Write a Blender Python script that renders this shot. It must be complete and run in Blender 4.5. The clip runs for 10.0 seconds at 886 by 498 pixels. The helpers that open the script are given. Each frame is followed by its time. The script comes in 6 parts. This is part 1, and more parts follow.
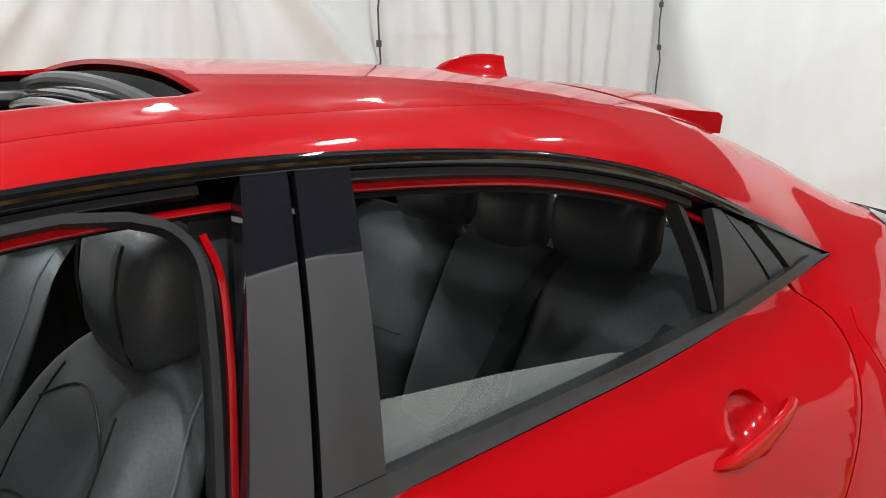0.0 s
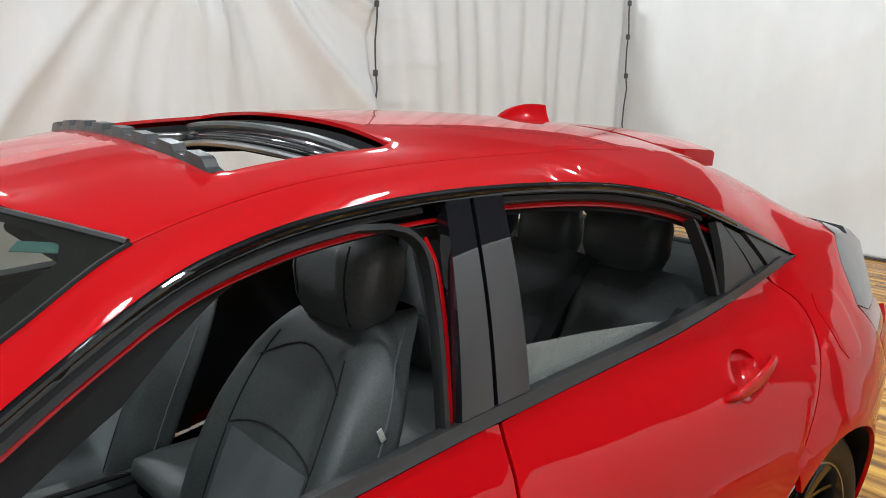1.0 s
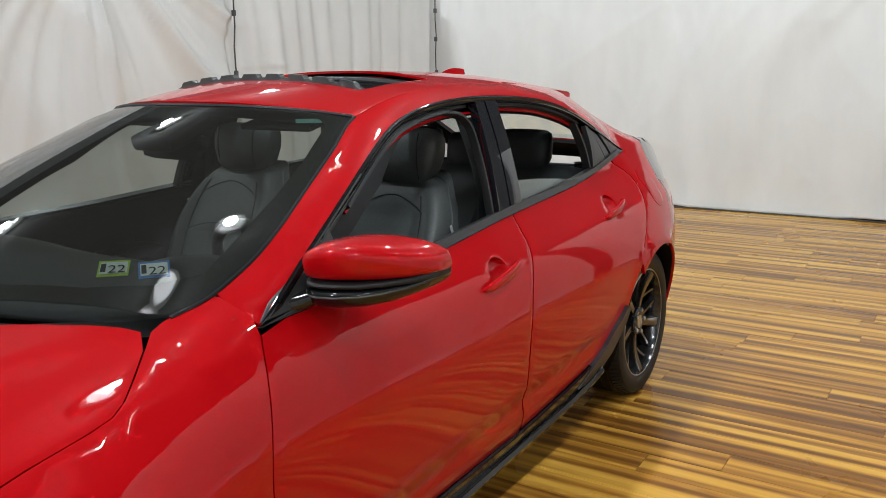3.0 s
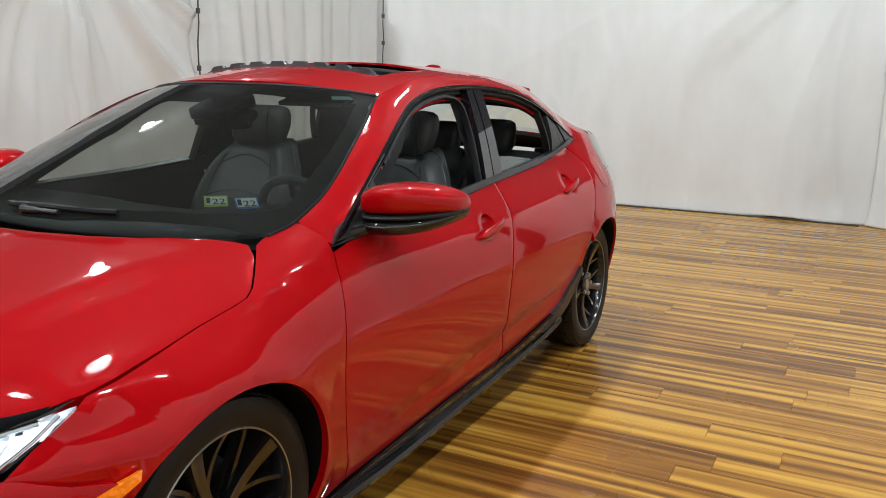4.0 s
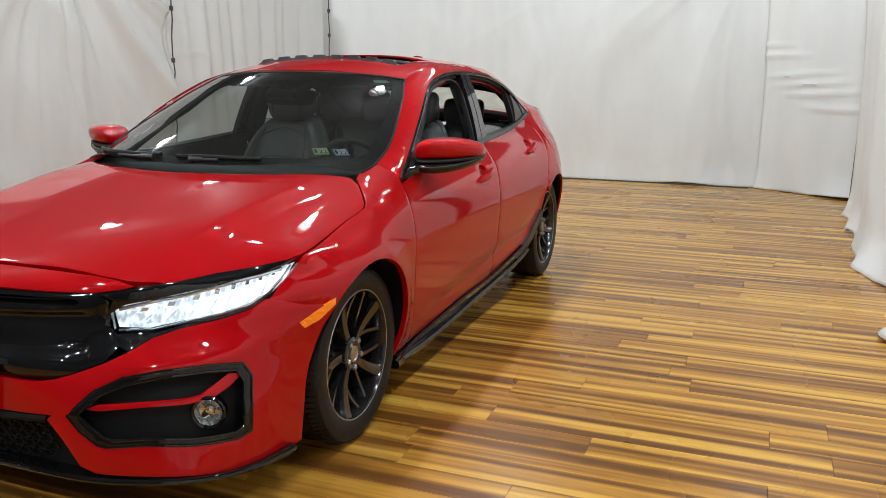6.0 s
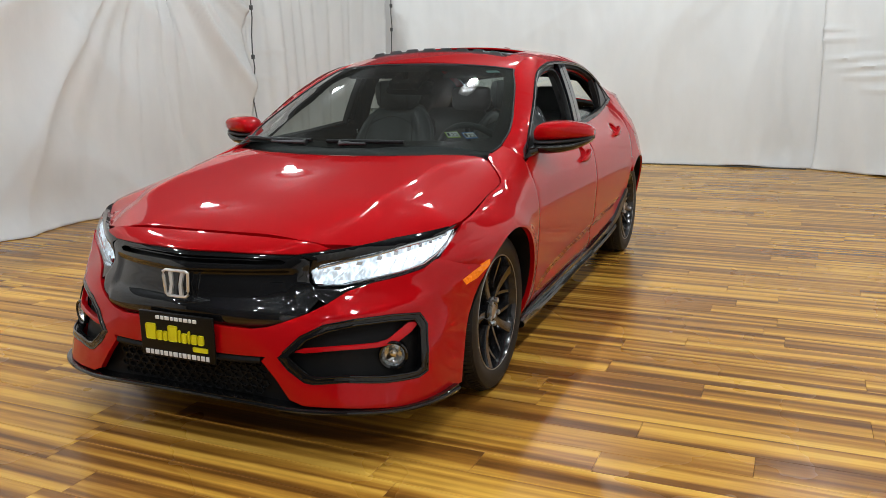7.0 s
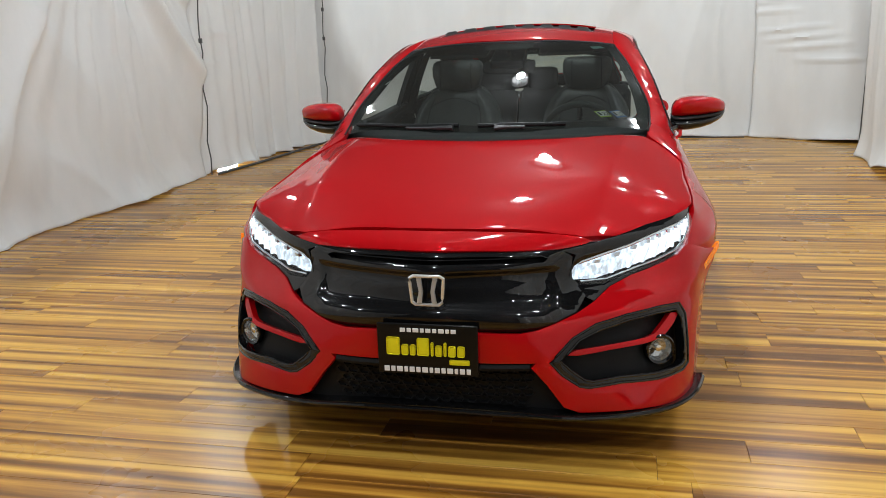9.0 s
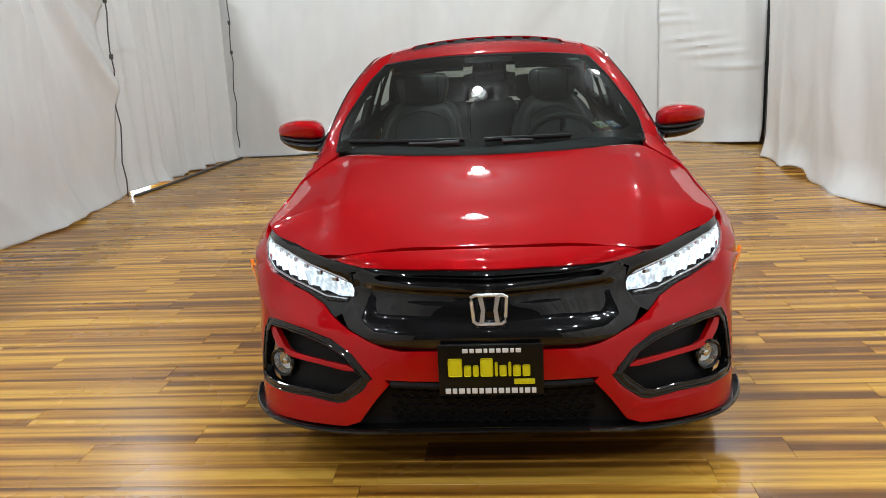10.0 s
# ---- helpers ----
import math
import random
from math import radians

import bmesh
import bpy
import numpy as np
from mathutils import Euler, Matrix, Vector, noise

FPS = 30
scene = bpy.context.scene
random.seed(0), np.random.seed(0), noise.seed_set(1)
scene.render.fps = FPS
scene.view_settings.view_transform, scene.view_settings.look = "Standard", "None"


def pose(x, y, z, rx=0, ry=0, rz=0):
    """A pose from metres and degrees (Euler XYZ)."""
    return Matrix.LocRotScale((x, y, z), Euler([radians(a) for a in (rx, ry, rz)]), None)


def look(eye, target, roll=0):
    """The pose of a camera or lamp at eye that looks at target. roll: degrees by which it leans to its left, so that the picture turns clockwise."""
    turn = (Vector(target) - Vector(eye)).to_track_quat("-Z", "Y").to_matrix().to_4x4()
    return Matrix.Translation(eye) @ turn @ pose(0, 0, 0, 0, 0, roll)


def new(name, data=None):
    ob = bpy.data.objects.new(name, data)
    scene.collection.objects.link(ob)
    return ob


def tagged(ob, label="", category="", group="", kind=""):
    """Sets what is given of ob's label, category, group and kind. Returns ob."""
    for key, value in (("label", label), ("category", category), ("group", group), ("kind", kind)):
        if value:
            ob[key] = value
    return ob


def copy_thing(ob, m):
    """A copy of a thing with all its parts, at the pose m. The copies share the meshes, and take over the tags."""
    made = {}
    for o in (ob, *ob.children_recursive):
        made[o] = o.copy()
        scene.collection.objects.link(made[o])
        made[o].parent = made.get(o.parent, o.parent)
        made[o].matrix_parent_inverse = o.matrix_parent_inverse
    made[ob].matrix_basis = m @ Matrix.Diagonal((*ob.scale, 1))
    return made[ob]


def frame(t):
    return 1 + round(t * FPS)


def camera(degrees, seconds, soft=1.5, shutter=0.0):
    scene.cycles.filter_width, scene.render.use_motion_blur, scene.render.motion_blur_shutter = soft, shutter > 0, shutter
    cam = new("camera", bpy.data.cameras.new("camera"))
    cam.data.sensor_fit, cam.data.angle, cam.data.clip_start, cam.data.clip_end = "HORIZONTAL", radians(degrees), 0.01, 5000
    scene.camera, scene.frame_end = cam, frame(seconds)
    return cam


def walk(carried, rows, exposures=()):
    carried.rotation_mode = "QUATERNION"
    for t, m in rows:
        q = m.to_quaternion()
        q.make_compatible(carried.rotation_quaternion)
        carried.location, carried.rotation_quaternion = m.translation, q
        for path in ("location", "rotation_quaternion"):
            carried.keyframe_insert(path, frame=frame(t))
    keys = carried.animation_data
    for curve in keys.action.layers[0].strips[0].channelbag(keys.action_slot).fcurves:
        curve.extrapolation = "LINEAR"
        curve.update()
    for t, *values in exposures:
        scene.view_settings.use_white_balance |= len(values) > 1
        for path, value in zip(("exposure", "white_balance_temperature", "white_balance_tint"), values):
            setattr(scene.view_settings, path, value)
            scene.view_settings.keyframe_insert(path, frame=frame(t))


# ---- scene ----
from mathutils.geometry import delaunay_2d_cdt

cam = camera(56.7, 10.0, soft=0.9)

PATH = [
    (0, (1.391, 1.279, 1.434), (-0.124, 2.489, 0.943), 0.9),
    (0.5, (1.489, 1.014, 1.497), (-0.044, 2.205, 1.016), 3.1),
    (1, (1.603, 0.74, 1.524), (0.15, 2.038, 1.075), 1.4),
    (1.5, (1.68, 0.43, 1.51), (0.394, 1.896, 1.068), 0.2),
    (2, (1.83, 0.066, 1.49), (0.628, 1.605, 1.056), 0.1),
    (2.5, (1.88, -0.31, 1.419), (0.746, 1.282, 0.997), -0.8),
    (3, (1.944, -0.647, 1.381), (0.885, 0.998, 0.965), -0.6),
    (3.2, (1.973, -0.764, 1.372), (0.946, 0.9, 0.951), 0.2),
    (4.5, (2.024, -1.639, 1.301), (1.203, 0.145, 0.923), 0.9),
    (5, (2.049, -1.98, 1.301), (1.288, -0.17, 0.919), 1.0),
    (6.3, (2.098, -2.638, 1.303), (1.401, -0.812, 0.879), 0.4),
    (6.5, (2.058, -2.748, 1.292), (1.357, -0.923, 0.871), 0.4),
    (7, (1.886, -3.012, 1.301), (1.111, -1.221, 0.862), -0.8),
    (7.5, (1.573, -3.09, 1.296), (0.728, -1.333, 0.847), -2.4),
    (8, (1.242, -3.196, 1.295), (0.484, -1.403, 0.837), -2.9),
    (8.5, (0.908, -3.216, 1.309), (0.307, -1.369, 0.831), -2.6),
    (9, (0.584, -3.205, 1.319), (0.147, -1.316, 0.828), -2.1),
    (9.5, (0.306, -3.249, 1.344), (0.024, -1.333, 0.843), -2.5),
    (10, (0.058, -3.223, 1.352), (-0.098, -1.288, 0.874), -2.8),
]
walk(cam, [(t, look(eye, target, roll)) for t, eye, target, roll in PATH], exposures=((0, 0.30), (0.5, 0.27), (1.0, 0.16), (2.0, 0.0), (3.0, -0.06), (5.0, -0.12), (10.0, -0.12)))

# ---- world and lights ----
world = bpy.data.worlds.new("studio_world")
scene.world = world
world.use_nodes = True
world.node_tree.nodes["Background"].inputs[0].default_value = (0.9, 0.95, 1.0, 1)
world.node_tree.nodes["Background"].inputs[1].default_value = 0.02
CEILING = 4.3
LAMP_W = 106.0
LAMPS = [(x, y) for y in (-5.0, -2.9, -0.8, 1.35, 3.5, 5.65) for x in (-4.45, -0.26, 2.35)]


# ---- materials ----
def material(name, base=(0.8, 0.8, 0.8), rough=0.5, metal=0.0, coat=0.0, spec=0.5, sheen=0.0, emit=None, power=0.0):
    m = bpy.data.materials.new(name)
    m.use_nodes = True
    b = m.node_tree.nodes["Principled BSDF"]
    b.inputs["Base Color"].default_value = (*base, 1)
    b.inputs["Roughness"].default_value = rough
    b.inputs["Metallic"].default_value = metal
    b.inputs["Specular IOR Level"].default_value = spec
    b.inputs["Coat Weight"].default_value = coat
    b.inputs["Coat Roughness"].default_value = 0.02
    b.inputs["Coat IOR"].default_value = 1.33
    b.inputs["Sheen Weight"].default_value = sheen
    if emit:
        b.inputs["Emission Color"].default_value = (*emit, 1)
        b.inputs["Emission Strength"].default_value = power
    return m


def node(m, kind, **values):
    n = m.node_tree.nodes.new(kind)
    for key, v in values.items():
        n.inputs[key.replace("_", " ")].default_value = v
    return n


def wire(m, a, out, b, into):
    m.node_tree.links.new(a.outputs[out], b.inputs[into])


def bsdf(m):
    return m.node_tree.nodes["Principled BSDF"]


def grain(m, scale, strength, distance=0.001, detail=4.0, stretch=None):
    """Fine relief, from the object's own coordinates."""
    co = m.node_tree.nodes.new("ShaderNodeTexCoord")
    n = node(m, "ShaderNodeTexNoise", Scale=scale, Detail=detail)
    if stretch:
        mp = m.node_tree.nodes.new("ShaderNodeMapping")
        mp.inputs["Scale"].default_value = stretch
        wire(m, co, "Object", mp, "Vector")
        wire(m, mp, "Vector", n, "Vector")
    else:
        wire(m, co, "Object", n, "Vector")
    bump = node(m, "ShaderNodeBump", Strength=strength, Distance=distance)
    wire(m, n, "Fac", bump, "Height")
    wire(m, bump, "Normal", bsdf(m), "Normal")
    return n


def varied(m, noise_node, low, high, into="Base Color", at=(0.3, 0.7)):
    ramp = m.node_tree.nodes.new("ShaderNodeValToRGB")
    e = ramp.color_ramp.elements
    e[0].position, e[1].position = at
    e[0].color, e[1].color = (*low, 1), (*high, 1)
    wire(m, noise_node, "Fac", ramp, "Fac")
    wire(m, ramp, "Color", bsdf(m), into)


PAINT = material("red_paint", (0.42, 0.0008, 0.0034), 0.55, 0.12, 0.90, 0.03)
PAINT.node_tree.nodes["Principled BSDF"].inputs["Coat IOR"].default_value = 1.41
BLACK = material("gloss_black", (0.003, 0.003, 0.0035), 0.4, 0.0, 1.0, 0.05)
BLACK.node_tree.nodes["Principled BSDF"].inputs["Coat IOR"].default_value = 1.5
SATIN = material("satin_black_trim", (0.024, 0.025, 0.026), 0.36)
grain(SATIN, 900, 0.25, 0.0004)
PLASTIC = material("black_plastic", (0.006, 0.006, 0.0065), 0.5, spec=0.18)
grain(PLASTIC, 500, 0.4, 0.0006)
PILLAR = material("pillar_gloss", (0.009, 0.009, 0.012), 0.35, 0.0, 1.0, 0.05)
PILLAR.node_tree.nodes["Principled BSDF"].inputs["Coat IOR"].default_value = 1.68
RUBBER = material("tyre_rubber", (0.006, 0.006, 0.0065), 0.50, spec=0.32)
grain(RUBBER, 120, 0.3, 0.001)
SEAL = material("rubber_seal", (0.013, 0.013, 0.014), 0.5, spec=0.35)
RIM = material("wheel_black", (0.010, 0.010, 0.011), 0.18, 0.0, 0.8)
MACHINED = material("machined_alloy", (0.115, 0.112, 0.112), 0.20, 1.0)
grain(MACHINED, 60, 0.12, 0.0003, 2.0, (1, 40, 1))
CHROME = material("chrome", (0.78, 0.78, 0.78), 0.06, 1.0)
STEEL = material("brake_steel", (0.32, 0.32, 0.33), 0.35, 1.0)
LEATHER = material("dark_leather", (0.05, 0.055, 0.057), 0.44)
n = grain(LEATHER, 220, 0.35, 0.0008, 6.0)
varied(LEATHER, n, (0.055, 0.061, 0.061), (0.080, 0.088, 0.088))
CLOTH = material("grey_seat_cloth", (0.052, 0.062, 0.064), 0.85, sheen=0.3)
n = grain(CLOTH, 700, 0.6, 0.0008, 3.0)
varied(CLOTH, n, (0.070, 0.079, 0.080), (0.110, 0.122, 0.123))
PIPING = material("grey_piping", (0.12, 0.13, 0.135), 0.6)
DASH = material("dashboard_plastic", (0.020, 0.021, 0.022), 0.62)
grain(DASH, 380, 0.5, 0.0008)
LINER = material("headliner_cloth", (0.055, 0.055, 0.056), 0.9)
CARPET = material("car_carpet", (0.012, 0.012, 0.013), 0.95)
grain(CARPET, 600, 0.8, 0.002)
BELT_WEB = material("seat_belt_web", (0.030, 0.032, 0.034), 0.7)
SILVER = material("satin_silver", (0.42, 0.42, 0.43), 0.3, 1.0)
LAMPWHITE = material("lamp_bowl", (0.45, 0.50, 0.55), 0.25, 0.5, 0.5, emit=(0.80, 0.91, 1.0), power=0.55)
# the lamp's cut facets, brighter and darker in slanted streaks
facets = grain(LAMPWHITE, 30, 0.5, 0.004, 2.0, (2.2, 1.0, 0.9))
streaks = LAMPWHITE.node_tree.nodes.new("ShaderNodeMapRange")
streaks.inputs["From Min"].default_value, streaks.inputs["From Max"].default_value = 0.38, 0.66
streaks.inputs["To Min"].default_value, streaks.inputs["To Max"].default_value = 0.50, 1.40
wire(LAMPWHITE, facets, "Fac", streaks, "Value")
wire(LAMPWHITE, streaks, "Result", bsdf(LAMPWHITE), "Emission Strength")
LAMPHOUSE = material("lamp_reflector", (0.72, 0.75, 0.78), 0.16, 1.0)
FOGBOWL = material("fog_reflector", (0.62, 0.64, 0.65), 0.14, 0.9)
grain(FOGBOWL, 60, 0.6, 0.004, 1.0)
BADGE = material("badge_metal", (0.80, 0.80, 0.80), 0.30, 0.75)
# a faint glow is added to the amber to brighten its orange
AMBER = material("amber_lens", (0.95, 0.24, 0.006), 0.15, 0.0, 1.0, emit=(1.0, 0.20, 0.002), power=0.20)
grain(AMBER, 110, 0.8, 0.006, 0.0)
REDLENS = material("tail_lens", (0.20, 0.006, 0.008), 0.12, 0.0, 1.0)
SMOKED = material("smoked_lens", (0.035, 0.034, 0.040), 0.08, 0.0, 1.0)
LED = material("led_light", (1, 1, 1), 0.4, emit=(0.90, 0.96, 1.0), power=1.7)
PLATE = material("plate_black", (0.005, 0.005, 0.005), 0.3, spec=0.2)
YELLOW = material("plate_yellow", (0.80, 0.72, 0.01), 0.4)
WHITE = material("white_print", (0.82, 0.82, 0.82), 0.45)
INK = material("black_print", (0.01, 0.01, 0.01), 0.5)
LIME = material("sticker_green", (0.42, 0.62, 0.05), 0.5)
BLUE = material("sticker_blue", (0.05, 0.22, 0.62), 0.5)
TEAL = material("sticker_teal", (0.22, 0.46, 0.44), 0.5)
TAPE = material("white_tape", (0.78, 0.78, 0.76), 0.6)
DRAIN = material("dark_rope", (0.07, 0.07, 0.07), 0.8)
CEIL = material("ceiling_paint", (0.045, 0.045, 0.047), 0.9)
n = grain(CEIL, 30, 0.2, 0.003)
DARKWALL = material("dark_wall_paint", (0.06, 0.06, 0.062), 0.9)
WALL = material("wall_paint", (0.62, 0.62, 0.60), 0.85)
n = grain(WALL, 25, 0.2, 0.003)


def pane_material(name, tint, gloss=1.0):
    m = bpy.data.materials.new(name)
    m.use_nodes = True
    t = m.node_tree
    t.nodes.remove(bsdf(m))
    clear = t.nodes.new("ShaderNodeBsdfTransparent")
    clear.inputs[0].default_value = (*tint, 1)
    shine = t.nodes.new("ShaderNodeBsdfGlossy")
    shine.inputs["Roughness"].default_value = 0.01
    facing = t.nodes.new("ShaderNodeLayerWeight")
    power = t.nodes.new("ShaderNodeMath")
    power.operation = "POWER"
    power.inputs[1].default_value = 5.0
    t.links.new(facing.outputs["Facing"], power.inputs[0])
    fres = t.nodes.new("ShaderNodeMath")
    fres.operation = "MULTIPLY_ADD"
    fres.inputs[1].default_value, fres.inputs[2].default_value = 0.93 * gloss, 0.055 * gloss
    t.links.new(power.outputs[0], fres.inputs[0])
    mix = t.nodes.new("ShaderNodeMixShader")
    t.links.new(fres.outputs[0], mix.inputs[0])
    t.links.new(clear.outputs[0], mix.inputs[1])
    t.links.new(shine.outputs[0], mix.inputs[2])
    t.links.new(mix.outputs[0], t.nodes["Material Output"].inputs["Surface"])
    return m


def hazy_pane(name, tint, veil, colour):
    """Glass with an even diffuse film of one colour mixed in."""
    m = pane_material(name, tint)
    t = m.node_tree
    haze = t.nodes.new("ShaderNodeBsdfDiffuse")
    haze.inputs[0].default_value = (*colour, 1)
    mix = t.nodes.new("ShaderNodeMixShader")
    mix.inputs[0].default_value = veil
    out = t.nodes["Material Output"].inputs["Surface"]
    t.links.new(out.links[0].from_socket, mix.inputs[1])
    t.links.new(haze.outputs[0], mix.inputs[2])
    t.links.new(mix.outputs[0], out)
    return m


# side glass: an even grey-green film over clear glass
HAZED = hazy_pane("hazed_side_glass", (0.80, 0.88, 0.85), 0.30, (0.55, 0.60, 0.57))
GLASS = pane_material("window_glass", (0.80, 0.88, 0.85))
# windscreen: the film's colour holds both dust and grey reflections of dashboard and ceiling
SCREEN = hazy_pane("windscreen_glass", (0.38, 0.42, 0.395), 0.020, (0.50, 0.48, 0.42))
LENS = pane_material("lamp_lens", (0.95, 0.97, 0.98))

CURTAIN = material("white_sheet", (0.71, 0.71, 0.71), 0.7, spec=0.25, sheen=0.1)
CURTAIN.node_tree.nodes["Principled BSDF"].inputs["Sheen Roughness"].default_value = 0.5
n = grain(CURTAIN, 1.5, 0.55, 0.016, 7.0, (2.2, 2.2, 0.8))
varied(CURTAIN, n, (0.684, 0.684, 0.678), (0.735, 0.734, 0.728), at=(0.3, 0.65))


def wood_floor():
    """Strip-printed vinyl planks: every strip its own tone, grain along x, a satin sheen."""
    m = material("vinyl_wood", (0.3, 0.16, 0.05), 0.30, spec=0.34)
    t = m.node_tree
    geo = t.nodes.new("ShaderNodeNewGeometry")

    def calc(op, a, b=None):
        q = t.nodes.new("ShaderNodeMath")
        q.operation = op
        for i, v in enumerate((a, b)):
            if v is None:
                continue
            if isinstance(v, (int, float)):
                q.inputs[i].default_value = v
            else:
                t.links.new(v, q.inputs[i])
        return q.outputs[0]

    # every plank has its own draw of the print
    info = t.nodes.new("ShaderNodeObjectInfo")
    draw = calc("ADD", info.outputs["Random"], geo.outputs["Random Per Island"])
    comb = t.nodes.new("ShaderNodeCombineXYZ")
    t.links.new(calc("MULTIPLY", draw, 53.0), comb.inputs[0])
    t.links.new(calc("MULTIPLY", draw, 171.0), comb.inputs[1])
    shift = t.nodes.new("ShaderNodeVectorMath")
    wire(m, comb, "Vector", shift, 0)
    wire(m, geo, "Position", shift, 1)

    def streak(sx, sy, **values):
        mp = t.nodes.new("ShaderNodeMapping")
        mp.inputs["Scale"].default_value = (sx, sy, 1)
        wire(m, shift, "Vector", mp, "Vector")
        n = node(m, "ShaderNodeTexNoise", **values)
        wire(m, mp, "Vector", n, "Vector")
        return n
    band = streak(0.30, 16.0, Scale=1.0, Detail=1.5, Roughness=0.5, Distortion=0.25)
    fibre = streak(2.6, 75.0, Scale=1.0, Detail=5.0, Roughness=0.6, Distortion=0.4)
    knot = streak(1.7, 15.0, Scale=1.0, Detail=2.0, Roughness=0.6, Distortion=3.0)
    wide = t.nodes.new("ShaderNodeMapRange")
    wide.inputs["From Min"].default_value, wide.inputs["From Max"].default_value = 0.355, 0.645
    wire(m, band, "Fac", wide, "Value")
    tone = calc("ADD", calc("MULTIPLY", wide.outputs["Result"], 0.60), calc("ADD", calc("MULTIPLY", fibre.outputs["Fac"], 0.30), calc("MULTIPLY", knot.outputs["Fac"], 0.20)))
    ramp = t.nodes.new("ShaderNodeValToRGB")
    stops = ((0.18, (0.120, 0.045, 0.009)), (0.36, (0.235, 0.092, 0.014)), (0.54, (0.415, 0.185, 0.026)), (0.74, (0.640, 0.335, 0.050)), (0.94, (0.78, 0.465, 0.082)))
    while len(ramp.color_ramp.elements) < len(stops):
        ramp.color_ramp.elements.new(0.5)
    for e, (p, c) in zip(ramp.color_ramp.elements, stops):
        e.position, e.color = p, (*c, 1)
    t.links.new(tone, ramp.inputs["Fac"])
    wire(m, ramp, "Color", bsdf(m), "Base Color")
    smear = node(m, "ShaderNodeTexNoise", Scale=1.1, Detail=4.0)
    wire(m, geo, "Position", smear, "Vector")
    rr = t.nodes.new("ShaderNodeMapRange")
    rr.inputs["To Min"].default_value, rr.inputs["To Max"].default_value = 0.20, 0.36
    wire(m, smear, "Fac", rr, "Value")
    wire(m, rr, "Result", bsdf(m), "Roughness")
    bump = node(m, "ShaderNodeBump", Strength=0.10, Distance=0.0008)
    wire(m, fibre, "Fac", bump, "Height")
    wire(m, bump, "Normal", bsdf(m), "Normal")
    return m


WOOD = wood_floor()


# ---- building helpers ----
def part(name, bm, mat, parent=None, label="", smooth=True, sharp=38.0):
    """One bmesh as one mesh object, under its thing or part."""
    me = bpy.data.meshes.new(name)
    bm.normal_update()
    bm.to_mesh(me)
    bm.free()
    me.materials.append(mat)
    if smooth:
        me.polygons.foreach_set("use_smooth", [True] * len(me.polygons))
        me.set_sharp_from_angle(angle=radians(sharp))
    ob = new(name, me)
    ob.parent = parent
    if label:
        ob["label"] = label
    return ob


def thing(name, label, category, at=(0, 0, 0), group="", kind=""):
    ob = new(name)
    ob.location = at
    ob.empty_display_size = 0.1
    return tagged(ob, label, category, group, kind)


def smooth_line(pts, step, closed=True):
    """Points every step metres along straight runs between the given corners."""
    out = []
    n = len(pts)
    for i in range(n if closed else n - 1):
        a, b = Vector(pts[i]), Vector(pts[(i + 1) % n])
        k = max(1, int((b - a).length / step))
        out += [tuple(a.lerp(b, j / k)) for j in range(k)]
    if not closed:
        out.append(tuple(pts[-1]))
    return out


def spline(pts, per=6):
    """An open smooth curve through the points."""
    p = [Vector(q) for q in pts]
    p = [2 * p[0] - p[1]] + p + [2 * p[-1] - p[-2]]
    out = []
    for i in range(1, len(p) - 2):
        for j in range(per):
            t = j / per
            a, b, c, d = p[i - 1], p[i], p[i + 1], p[i + 2]
            out.append(tuple(0.5 * (2 * b + (c - a) * t + (2 * a - 5 * b + 4 * c - d) * t * t + (3 * b - a - 3 * c + d) * t ** 3)))
    out.append(tuple(p[-2]))
    return out


def inside(poly, x, y):
    c = False
    j = len(poly) - 1
    for i in range(len(poly)):
        (xi, yi), (xj, yj) = poly[i], poly[j]
        if (yi > y) != (yj > y) and x < (xj - xi) * (y - yi) / (yj - yi) + xi:
            c = not c
        j = i
    return c


